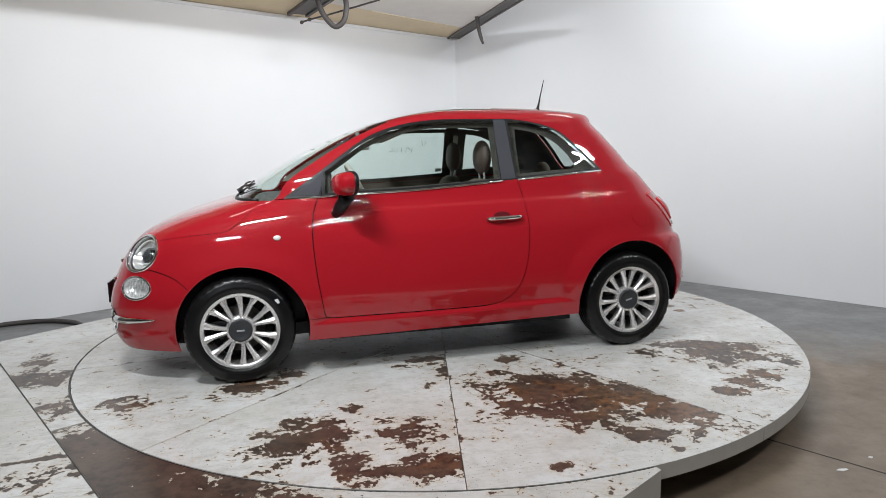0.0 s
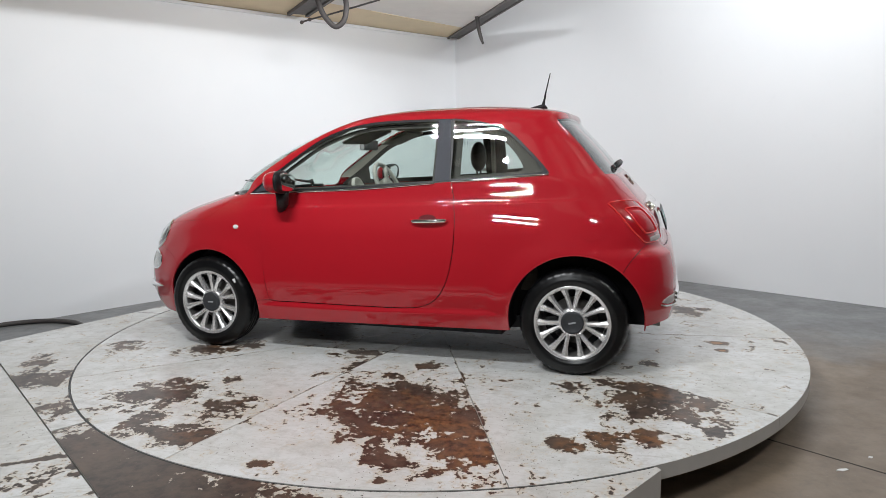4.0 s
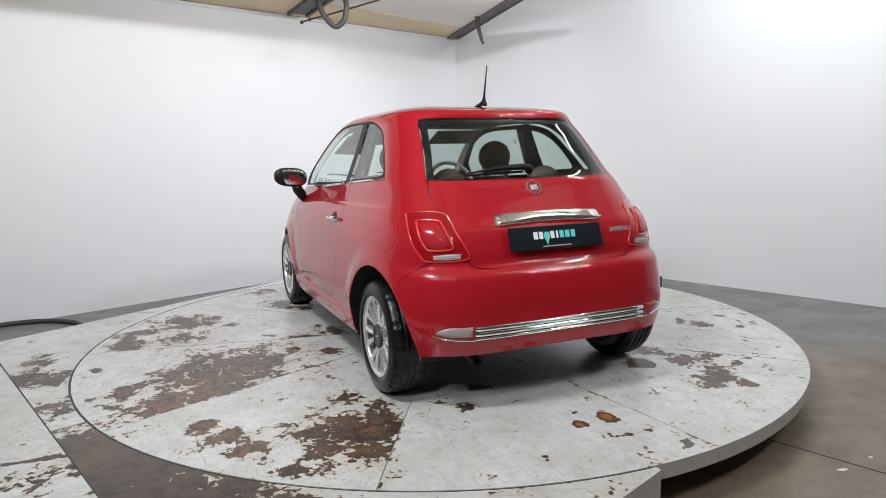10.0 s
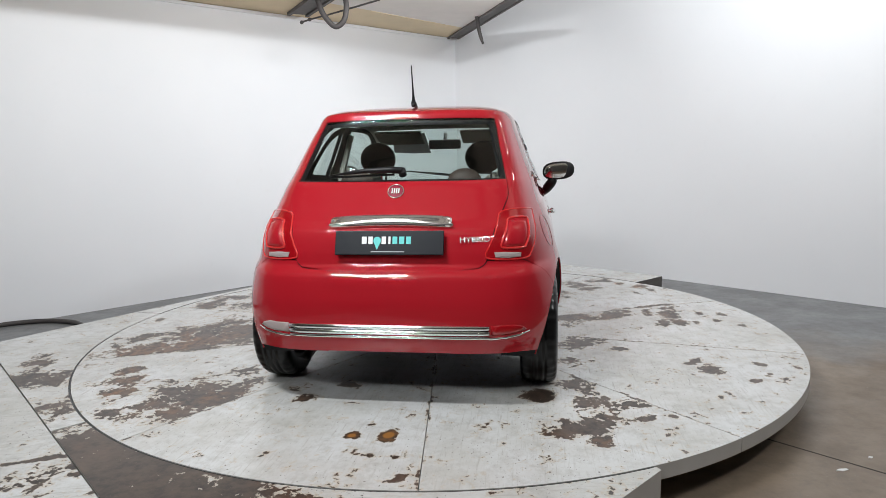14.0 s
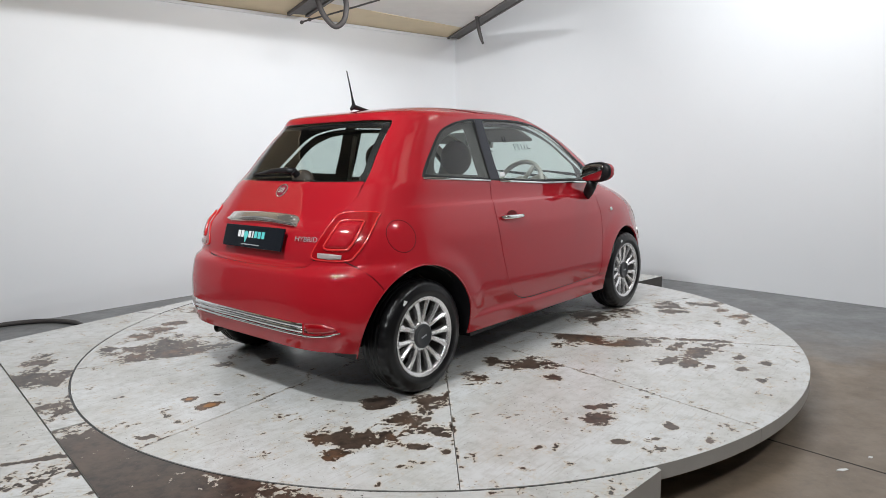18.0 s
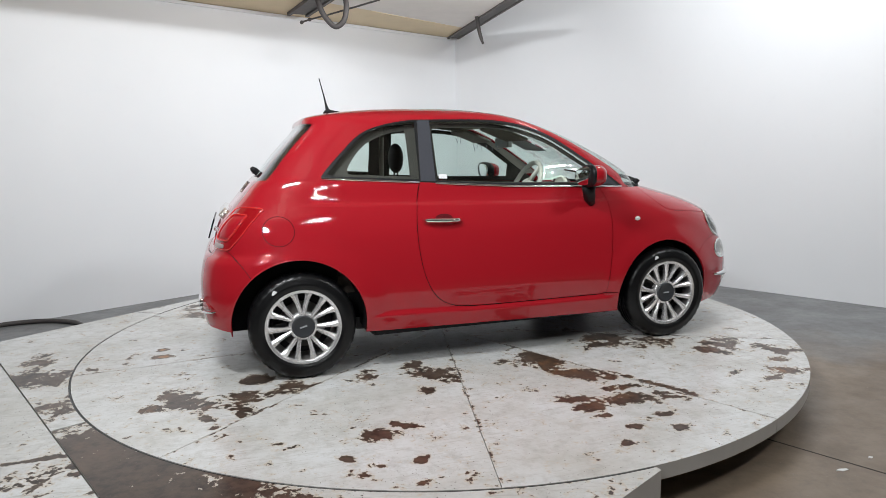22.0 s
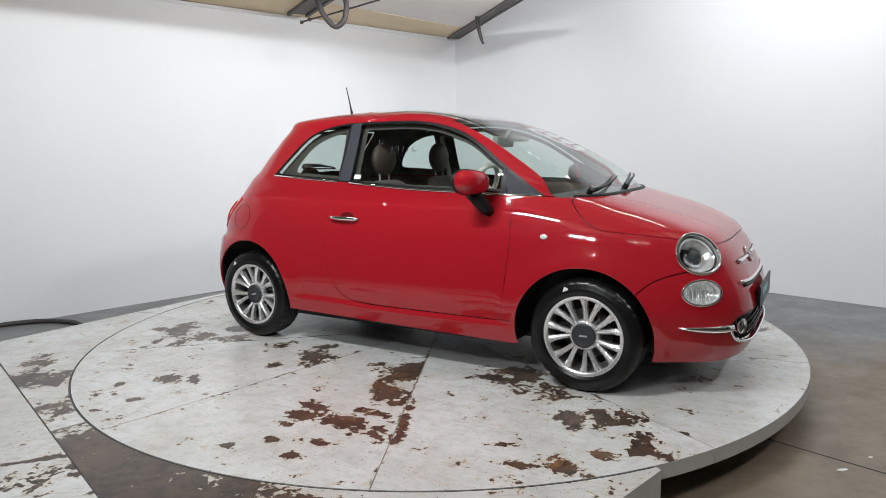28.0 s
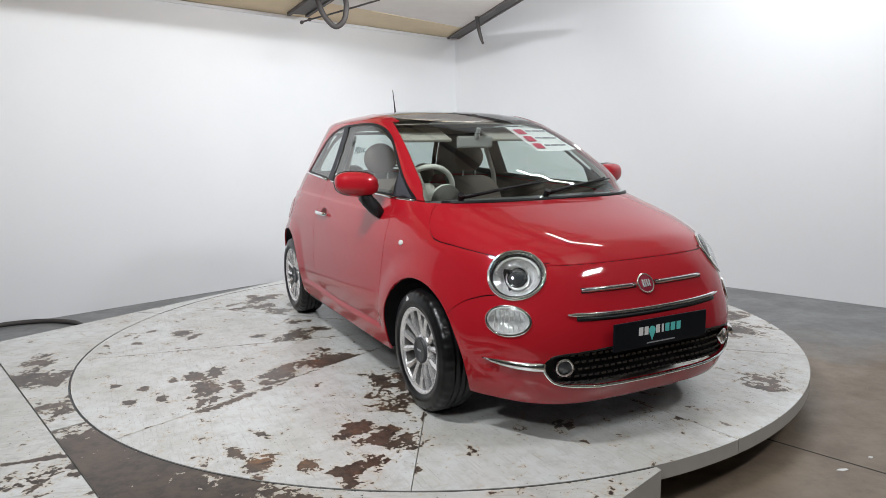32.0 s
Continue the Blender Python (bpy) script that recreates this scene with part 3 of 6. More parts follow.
# the fixed deck round it, cut to the circle


def reach(angle, outline):
    """How far an outline lies from the pivot at an angle."""
    best = None
    d = (math.cos(radians(angle)), math.sin(radians(angle)))
    for (x0, y0), (x1, y1) in zip(outline, outline[1:]):
        ex, ey = x1 - x0, y1 - y0
        det = d[0] * -ey + d[1] * ex
        if abs(det) < 1e-9:
            continue
        k = (x0 * -ey + y0 * ex) / det
        s = (d[0] * y0 - d[1] * x0) / det
        if k > 0 and -1e-6 <= s <= 1 + 1e-6 and (best is None or k > best):
            best = k
    return best or RADIUS + 0.03


deck = tagged(new("raised_deck"), "raised wooden deck with flaking white paint round the turntable", "deck")
INNER = RADIUS + 0.012


def deck_plate(a0, a1, outline, material, label):
    bm = bmesh.new()
    count = max(8, int(abs(a1 - a0) / 2))
    angles = [a0 + (a1 - a0) * i / count for i in range(count + 1)]
    corners = [math.degrees(math.atan2(y, x)) % 360 for x, y in outline]
    angles = sorted(set(angles + [c + k for c in corners for k in (-720, -360, 0, 360) if a0 < c + k < a1]))
    outer = [(max(reach(a, outline), INNER + 0.002) * math.cos(radians(a)), max(reach(a, outline), INNER + 0.002) * math.sin(radians(a))) for a in angles]
    inner = [(INNER * math.cos(radians(a)), INNER * math.sin(radians(a))) for a in reversed(angles)]
    slab(bm, outer + inner, 0.02, TOP)
    ob = part("deck_plate", bm, material, deck, label)
    # the back plate's sides get a dark colour for the shade on them
    ob.data.materials.append(M_DECKSIDE if a0 < 38 or a0 > 39 else M_BEAM)
    for poly in ob.data.polygons:
        poly.material_index = 0 if poly.normal.z > 0.5 else 1
    return ob


full = [(-0.15, 3.82), (-3.04, -0.20), (-0.35, -3.30), (0.828, -2.158)]
deck_plate(223.2 - 360 + 0.15, 291.0 - 360, full, plate_paint("deck_front", ((-1.35, -2.2, 240, 0.75, 0.85, 1.12, -0.35), (-0.9, -2.4, 250, 0.45, 0.45, 1.05, -0.25)), 21.0), "deck plate bared to brown in one corner")
deck_plate(165.0, 223.05, full, plate_paint("deck_left", ((-2.28, -0.95, 200, 0.24, 0.22, 0.80, 0.1), (-2.0, -1.45, 214, 0.25, 0.16, 0.62, 0.1), (-2.42, -0.72, 110, 0.3, 0.10, 0.55, 0.1)), 22.0), "deck plate with flaking white paint")
deck_plate(38.2, 164.85, [(1.845, 1.451), (2.12, 1.67), (-0.15, 3.82), (-3.04, -0.20)], plate_paint("deck_back", ((-2.5, 0.3, 0, 0.3, 0.2, 0.5, 0.1),), 23.0), "deck plate with white paint")

# dark strip added in the gap, where only shade lies
part("seal_strip", sector(RADIUS + 0.002, INNER - 0.001, 39.0, 290.8, TOP - 0.03, TOP - 0.003, 150), M_RUBBER, deck, "dark strip standing in for the shade in the turntable gap")

# the drive-on ramp beside the deck
ramp = tagged(new("drive_ramp"), "sloping drive-on ramp with scuffed white paint", "ramp")
u, w = Vector((0.655, -0.755)), Vector((-0.755, -0.655))
p0, p1 = Vector((-3.045, -0.205)) - u * 0.35 + w * 0.002, Vector((-0.35, -3.305)) + w * 0.002


def sloped(outline, heights, thick):
    """A plate whose corners lie at given heights."""
    bm = bmesh.new()
    lo = [bm.verts.new((q.x, q.y, h - thick)) for q, h in zip(outline, heights)]
    hi = [bm.verts.new((q.x, q.y, h)) for q, h in zip(outline, heights)]
    bm.faces.new(hi)
    bm.faces.new(lo[::-1])
    for i in range(4):
        bm.faces.new((lo[i], lo[(i + 1) % 4], hi[(i + 1) % 4], hi[i]))
    bmesh.ops.recalc_face_normals(bm, faces=bm.faces[:])
    return bm


ramp_paint = plate_paint("ramp_paint", ((-1.66, -1.93, 8, 0.17, 0.018, 0.95, 0.0), (-1.45, -2.05, 15, 0.22, 0.10, 0.58, 0.0), (-1.62, -2.12, 10, 0.25, 0.12, 0.48, 0.0), (-2.6, -1.4, 0, 0.3, 0.3, 0.3, 0.5)), 24.0)
part("ramp_plate", sloped([p0, p1, p1 + w * 2.0, p0 + w * 2.0], (TOP, TOP, 0.03, 0.03), 0.018), ramp_paint, ramp)
for along in (0.02, 1.0, 2.0, 3.0, 4.0):
    a = p0 + u * along + w * 0.01
    part("bearer", sloped([a, a + u * 0.05, a + u * 0.05 + w * 1.7, a + w * 1.7], (TOP - 0.02, TOP - 0.02, 0.035, 0.035), 0.03), M_BEAM, ramp)


def motions():
    turn = [(t, pose(0, 0, TOP, 0, 0, 193.70 - 8.0354 * t)) for t in [i * SECONDS / 32 for i in range(33)]]
    walk(turntable, turn)
    shift = Vector((0.1424, 0.0144, 0.0))
    walk(city_car, [(t, m @ Matrix.Translation(shift)) for t, m in turn])


# ---------------------------------------------------------------- the car
city_car = tagged(new("city_car"), "small red three-door hatchback standing on the turntable", "car")

NOSE = curve_fn([(0.12, 1.74), (0.16, 1.82), (0.2, 1.855), (0.3, 1.882), (0.4, 1.88), (0.48, 1.867), (0.56, 1.838), (0.64, 1.80), (0.7, 1.764), (0.76, 1.715), (0.8, 1.668), (0.84, 1.588), (0.88, 1.485), (0.92, 1.352), (0.95, 1.246), (0.975, 1.15), (1.0, 1.11), (1.05, 1.05), (1.1, 0.978), (1.156, 0.88), (1.25, 0.70), (1.337, 0.504), (1.4, 0.321), (1.44, 0.165), (1.465, 0.032), (1.48, -0.098), (1.488, -0.33)])
TAIL = curve_fn([(0.12, -1.62), (0.2, -1.645), (0.27, -1.665), (0.38, -1.685), (0.5, -1.683), (0.6, -1.668), (0.645, -1.655), (0.664, -1.638), (0.682, -1.608), (0.75, -1.592), (0.84, -1.56), (0.9, -1.505), (1.0, -1.42), (1.06, -1.368), (1.09, -1.33), (1.2, -1.235), (1.31, -1.135), (1.385, -1.072), (1.405, -1.068), (1.425, -1.058), (1.440, -1.015), (1.46, -0.885), (1.475, -0.724), (1.485, -0.566), (1.488, -0.33)])
HALF = curve_fn([(0.12, 0.75), (0.2, 0.776), (0.3, 0.80), (0.45, 0.822), (0.6, 0.814), (0.75, 0.790), (0.85, 0.757), (0.95, 0.719), (1.04, 0.688), (1.2, 0.624), (1.33, 0.576), (1.4, 0.549), (1.43, 0.522), (1.455, 0.46), (1.474, 0.375), (1.484, 0.262), (1.488, 0.0)])
ROUND_F = curve_fn([(0.12, 4.2), (0.5, 4.3), (0.93, 4.4), (1.1, 6.0), (1.3, 7.0), (1.42, 6.2), (1.488, 3.6)])
ROUND_R = curve_fn([(0.12, 5.5), (0.6, 5.6), (1.0, 6.0), (1.3, 6.6), (1.42, 5.8), (1.488, 4.6)])
MID_F, MID_R = curve_fn([(0.1, -0.1), (1.1, -0.1), (1.488, -0.33)]), curve_fn([(0.1, -0.3), (1.3, -0.3), (1.488, -0.33)])


def ease(a, b, v):
    """A soft step from 0 at a to 1 at b."""
    k = min(1.0, max(0.0, (v - a) / (b - a)))
    return k * k * (3 - 2 * k)


WAIST = curve_fn([(-1.4, 0.955), (-1.15, 0.948), (-0.45, 0.929), (0.13, 0.914), (0.66, 0.905), (1.0, 0.900)])


def relief(x, z):
    """What the flanks swell or sink by: flared arches, a sill that stands out, a waist crease over drawn-in doors."""
    if z > 1.08 or z < 0.1:
        return 0.0
    flare = 0.0
    for cx, cz, r in ((1.135, 0.285, 0.352), (-1.165, 0.300, 0.362)):
        flare = max(flare, 1 - ease(r + 0.005, r + 0.14, math.hypot(x - cx, z - cz)))
    low = 0.322 + 0.018 * ease(0.1, -0.7, x)
    sill = (1 - ease(low - 0.030, low + 0.006, z)) * (1 - ease(1.2, 1.5, abs(x)))
    out = (-0.012 + 0.016 * max(flare, sill)) * (1 - ease(0.62, 0.90, z))
    line = WAIST(x)
    along = ease(-1.25, -0.95, x) * (1 - ease(0.55, 0.95, x))
    if z > line - 0.010:
        out -= 0.0065 * along * ease(line - 0.010, line + 0.008, z) * (1 - ease(line + 0.02, line + 0.13, z))
    return out


def body_point(z, a):
    """The body's skin at height z; a runs from 0 at the nose to 1 at the tail, on the left side."""
    if a <= 0.5:
        n, xc, xe = ROUND_F(z), MID_F(z), NOSE(z)
    else:
        n, xc, xe = ROUND_R(z), MID_R(z), TAIL(z)
    ang = a * math.pi
    c, s = abs(math.cos(ang)), math.sin(ang)
    k = (c ** n + s ** n) ** (-1 / n)
    x = xc + (xe - xc) * c * k
    return Vector((x, (HALF(z) + relief(x, z)) * s * k, z))


def body_mesh():
    """The half skin, bottom to roof, as a grid."""
    bm = bmesh.new()
    levels = []
    for lo, hi, count in ((0.13, 0.28, 7), (0.28, 0.355, 9), (0.355, 0.88, 26), (0.88, 0.98, 12), (0.98, 1.40, 22)):
        levels += [lo + (hi - lo) * i / count for i in range(count)]
    levels += [1.488 - 0.088 * (1 - i / 22) ** 2 for i in range(23)]
    cols = 176
    grid = []
    for z in levels:
        grid.append([bm.verts.new(body_point(z, i / cols)) for i in range(cols + 1)])
    for i in range(len(grid) - 1):
        for k in range(cols):
            a, b, c, d = grid[i][k], grid[i][k + 1], grid[i + 1][k + 1], grid[i + 1][k]
            bm.faces.new((a, b, c, d))
    return bm


def surface_value(x, y, z):
    """Zero on the skin, positive outside."""
    if x > MID_F(z):
        n, xc, xe = ROUND_F(z), MID_F(z), NOSE(z)
    elif x < MID_R(z):
        n, xc, xe = ROUND_R(z), MID_R(z), TAIL(z)
    else:
        return abs(y) / max(HALF(z) + relief(x, z), 1e-4) - 1
    return (abs((x - xc) / (xe - xc)) ** n + abs(y / max(HALF(z) + relief(x, z), 1e-4)) ** n) ** (1 / n) - 1


def skin_normal(p, h=0.004):
    x, y, z = p
    z = min(z, 1.482)
    g = Vector((surface_value(x + h, y, z) - surface_value(x - h, y, z), surface_value(x, y + h, z) - surface_value(x, y - h, z), surface_value(x, y, min(z + h, 1.487)) - surface_value(x, y, z - h)))
    if g.length < 1e-9 or p[2] > 1.4845:
        return Vector((0, 0, 1))
    return g.normalized()


def skin_side(x, z):
    """The skin's half width at x and z."""
    if x > MID_F(z):
        n, xc, xe = ROUND_F(z), MID_F(z), NOSE(z)
    elif x < MID_R(z):
        n, xc, xe = ROUND_R(z), MID_R(z), TAIL(z)
    else:
        return HALF(z) + relief(x, z)
    return (HALF(z) + relief(x, z)) * max(0.0, 1 - abs((x - xc) / (xe - xc)) ** n) ** (1 / n)


SIDE = (Vector((1, 0, 0)), Vector((0, 0, 1)), Vector((0, 1, 0)))      # two axes and the way of sight
FRONT = (Vector((0, 1, 0)), Vector((0, 0, 1)), Vector((1, 0, 0)))
REAR = (Vector((0, 1, 0)), Vector((0, 0, 1)), Vector((-1, 0, 0)))
ABOVE = (Vector((1, 0, 0)), Vector((0, 1, 0)), Vector((0, 0, 1)))


def facing(centre):
    """A view square to the skin at a point."""
    w = skin_normal(centre)
    u = Vector((0, 0, 1)).cross(w).normalized()
    return (u, w.cross(u), w)


def flat(view, p):
    return (view[0].dot(p), view[1].dot(p))


def inside(poly, q):
    x, y = q
    hit = False
    for (x0, y0), (x1, y1) in zip(poly, poly[1:] + poly[:1]):
        if (y0 > y) != (y1 > y) and x < (x1 - x0) * (y - y0) / (y1 - y0) + x0:
            hit = not hit
    return hit


def away(line, q):
    """The distance from a flat point to a line of points."""
    best = 9.0
    for (x0, y0), (x1, y1) in zip(line, line[1:]):
        dx, dy = x1 - x0, y1 - y0
        k = max(0.0, min(1.0, ((q[0] - x0) * dx + (q[1] - y0) * dy) / (dx * dx + dy * dy + 1e-12)))
        best = min(best, math.hypot(q[0] - x0 - k * dx, q[1] - y0 - k * dy))
    return best


def oval(cx, cy, rx, ry, count=28, power=2.0):
    out = []
    for i in range(count):
        c, s = math.cos(i * math.tau / count), math.sin(i * math.tau / count)
        k = (abs(c) ** power + abs(s) ** power) ** (-1 / power)
        out.append((cx + rx * c * k, cy + ry * s * k))
    return out


def cut(bm, line, view, closed=False, shift=0.0, reach=0.0):
    """Cuts edges into the skin along a flat line, seen along a view."""
    u, v, w = view
    pts = line + line[:1] if closed else line
    rim = 0.05 + abs(shift)
    x_lo, x_hi = min(a for a, b in pts) - rim, max(a for a, b in pts) + rim
    y_lo, y_hi = min(b for a, b in pts) - rim, max(b for a, b in pts) + rim
    near = []
    for f in bm.faces:
        if f.normal.dot(w) >= 0.02:
            q = [flat(view, p.co) for p in f.verts]
            if max(a for a, b in q) > x_lo and min(a for a, b in q) < x_hi and max(b for a, b in q) > y_lo and min(b for a, b in q) < y_hi:
                near.append(f)
    for (x0, y0), (x1, y1) in zip(pts, pts[1:]):
        dx, dy = x1 - x0, y1 - y0
        size = math.hypot(dx, dy)
        if size < 1e-5:
            continue
        nx, ny = -dy / size, dx / size
        lo_x, hi_x = min(x0, x1) - 0.006 - abs(shift), max(x0, x1) + 0.006 + abs(shift)
        lo_y, hi_y = min(y0, y1) - 0.006 - abs(shift), max(y0, y1) + 0.006 + abs(shift)
        faces = []
        for f in near:
            q = [flat(view, p.co) for p in f.verts]
            if max(a for a, b in q) < lo_x or min(a for a, b in q) > hi_x or max(b for a, b in q) < lo_y or min(b for a, b in q) > hi_y:
                continue
            side = [(a - x0) * nx + (b - y0) * ny - shift for a, b in q]
            if min(side) < -1e-6 and max(side) > 1e-6:
                faces.append(f)
        if not faces:
            continue
        geom = list({e for f in faces for e in f.edges}) + list({p for f in faces for p in f.verts}) + faces
        at = u * (x0 + nx * shift) + v * (y0 + ny * shift)
        made = bmesh.ops.bisect_plane(bm, geom=geom, dist=1e-5, plane_co=at, plane_no=u * nx + v * ny)["geom"]
        near = [f for f in set(near) | {g for g in made if isinstance(g, bmesh.types.BMFace)} if f.is_valid]
    bm.normal_update()


def shrunk(poly, sx, sy, dx=0.0, dy=0.0):
    cx, cy = sum(a for a, b in poly) / len(poly), sum(b for a, b in poly) / len(poly)
    return [(cx + (a - cx) * sx + dx, cy + (b - cy) * sy + dy) for a, b in poly]


GAP = 0.0052     # width of the shut lines

# outlines on the left side of the body, in metres
WINDOW_BAND = rounded([(0.884, 0.976), (0.459, 0.995), (0.098, 1.008), (-0.42, 1.044), (-1.0, 1.082)], steps=3) + rounded([(-1.006, 1.092), (-0.97, 1.135), (-0.892, 1.214), (-0.768, 1.324), (-0.636, 1.374), (-0.484, 1.400), (-0.384, 1.404), (-0.069, 1.404), (0.1, 1.393), (0.268, 1.36), (0.437, 1.291), (0.698, 1.113), (0.884, 0.985)], steps=4)
DOOR_GLASS = rounded([(0.665, 1.002), (0.459, 1.010), (0.102, 1.024), (-0.352, 1.052)], steps=2) + rounded([(-0.352, 1.07), (-0.352, 1.386)], steps=1) + rounded([(-0.335, 1.392), (-0.068, 1.391), (0.099, 1.379), (0.266, 1.344), (0.435, 1.274), (0.56, 1.187), (0.660, 1.118)], steps=4)
QUARTER_GLASS = [(-0.452, 1.062), (-0.72, 1.079), (-0.95, 1.094)] + rounded([(-0.975, 1.104), (-0.866, 1.218), (-0.748, 1.321), (-0.624, 1.366), (-0.50, 1.388)], steps=4) + [(-0.444, 1.392)]
PILLAR = [(-0.358, 1.048), (-0.446, 1.054), (-0.424, 1.398), (-0.350, 1.398)]
DOOR_INNER = shrunk(DOOR_GLASS, 0.95, 0.89, -0.004, -0.006)
QUARTER_INNER = rounded([(-0.51, 1.095), (-0.72, 1.108), (-0.85, 1.120), (-0.82, 1.195), (-0.735, 1.280), (-0.62, 1.333), (-0.52, 1.350), (-0.495, 1.335), (-0.495, 1.11)], True, 3)
WIND_EDGE = rounded([(0.0, 0.966), (0.35, 0.966), (0.60, 0.968), (0.630, 0.975), (0.622, 1.04), (0.600, 1.143), (0.553, 1.29), (0.511, 1.385), (0.494, 1.402)], steps=3) + [(0.2, 1.408), (0.0, 1.410)]
REAR_GLASS = [(0.0, 1.393)] + rounded([(0.25, 1.392), (0.44, 1.388), (0.472, 1.375), (0.50, 1.25), (0.538, 1.09), (0.525, 1.077), (0.30, 1.073)], steps=3) + [(0.0, 1.072)]
ROOF_GLASS = [(0.46, 0.0), (0.44, 0.25)] + rounded([(0.40, 0.455), (0.25, 0.468), (-0.05, 0.452), (-0.38, 0.415), (-0.43, 0.385), (-0.445, 0.2)], steps=3) + [(-0.448, 0.0)]
DOOR_LINE = rounded([(0.700, 0.990), (0.735, 0.90), (0.747, 0.78), (0.744, 0.68), (0.732, 0.55), (0.712, 0.41), (0.700, 0.345), (0.672, 0.326), (0.5, 0.325), (0.112, 0.324), (-0.2, 0.328), (-0.32, 0.348), (-0.40, 0.402), (-0.455, 0.50), (-0.486, 0.635), (-0.496, 0.793), (-0.478, 0.948), (-0.452, 1.052)], steps=4)
HOOD_LINE = rounded([(1.69, 0.752), (1.60, 0.768), (1.48, 0.787), (1.351, 0.803), (1.22, 0.816), (1.16, 0.838), (1.088, 0.895), (1.04, 0.945), (1.02, 0.975)], steps=4)
HOOD_FRONT = rounded([(-0.02, 0.737), (0.2, 0.738), (0.43, 0.742), (0.52, 0.752), (0.60, 0.768)], steps=3)
GATE_LINE = rounded([(0.538, 1.085), (0.552, 1.02), (0.545, 0.975), (0.503, 0.876), (0.478, 0.78), (0.462, 0.712), (0.44, 0.688), (0.40, 0.677), (0.2, 0.668), (-0.02, 0.665)], steps=3)
FLAP_LINE = oval(-1.253, 0.812, 0.083, 0.078, 24)
GRILLE = [(0.0, 0.412)] + rounded([(0.22, 0.412), (0.44, 0.402), (0.505, 0.385), (0.525, 0.355), (0.51, 0.31), (0.46, 0.275), (0.30, 0.256)], steps=3) + [(0.0, 0.250)]
TAIL_LAMP = [Vector(q) for q in ((-1.313, 0.646, 0.930), (-1.40, 0.565, 0.936), (-1.445, 0.515, 0.926), (-1.475, 0.500, 0.895), (-1.577, 0.474, 0.773), (-1.594, 0.463, 0.726), (-1.575, 0.53, 0.716), (-1.52, 0.642, 0.716), (-1.495, 0.66, 0.735), (-1.43, 0.676, 0.80), (-1.333, 0.660, 0.905))]
LAMP_VIEW = (Vector((0.6, 0.8, 0)), Vector((0, 0, 1)), Vector((-0.8, 0.6, 0)))
HEAD_AT, LOW_AT = Vector((1.650, 0.560, 0.711)), Vector((1.685, 0.628, 0.531))
HEAD_VIEW, LOW_VIEW = facing(HEAD_AT), facing(LOW_AT)
HEAD_OVAL = oval(*flat(HEAD_VIEW, HEAD_AT), 0.116, 0.104)
LOW_OVAL = oval(*flat(LOW_VIEW, LOW_AT), 0.096, 0.060)
SILL = [(2.1, 0.175), (1.45, 0.178), (1.30, 0.2), (0.80, 0.205), (0.0, 0.218), (-0.80, 0.232), (-1.45, 0.262), (-1.60, 0.286), (-2.1, 0.290)]
ARCHES = (oval(1.135, 0.285, 0.352, 0.349, 40), oval(-1.165, 0.300, 0.362, 0.362, 40))

SEAMS = ((DOOR_LINE, SIDE), (HOOD_LINE, SIDE), (HOOD_FRONT, FRONT), (GATE_LINE, REAR),
         ([(1.02, 0.975), (0.96, 0.972), (0.87, 0.978)], SIDE),
         ([(0.682, 0.330), (0.74, 0.328), (0.83, 0.322)], SIDE),
         (rounded([(1.40, 0.52), (1.47, 0.58), (1.56, 0.615), (1.62, 0.628)], steps=3), SIDE),
         ([(0.60, 0.628), (0.52, 0.655), (0.46, 0.70), (0.44, 0.745)], FRONT),
         (rounded([(-1.40, 0.555), (-1.44, 0.62), (-1.49, 0.68), (-1.535, 0.716)], steps=3), SIDE),
         ([(0.50, 0.714), (0.46, 0.712)], REAR),
         ([(-0.86, -0.01), (-0.865, 0.25), (-0.885, 0.44), (-0.93, 0.468), (-0.985, 0.474)], ABOVE))


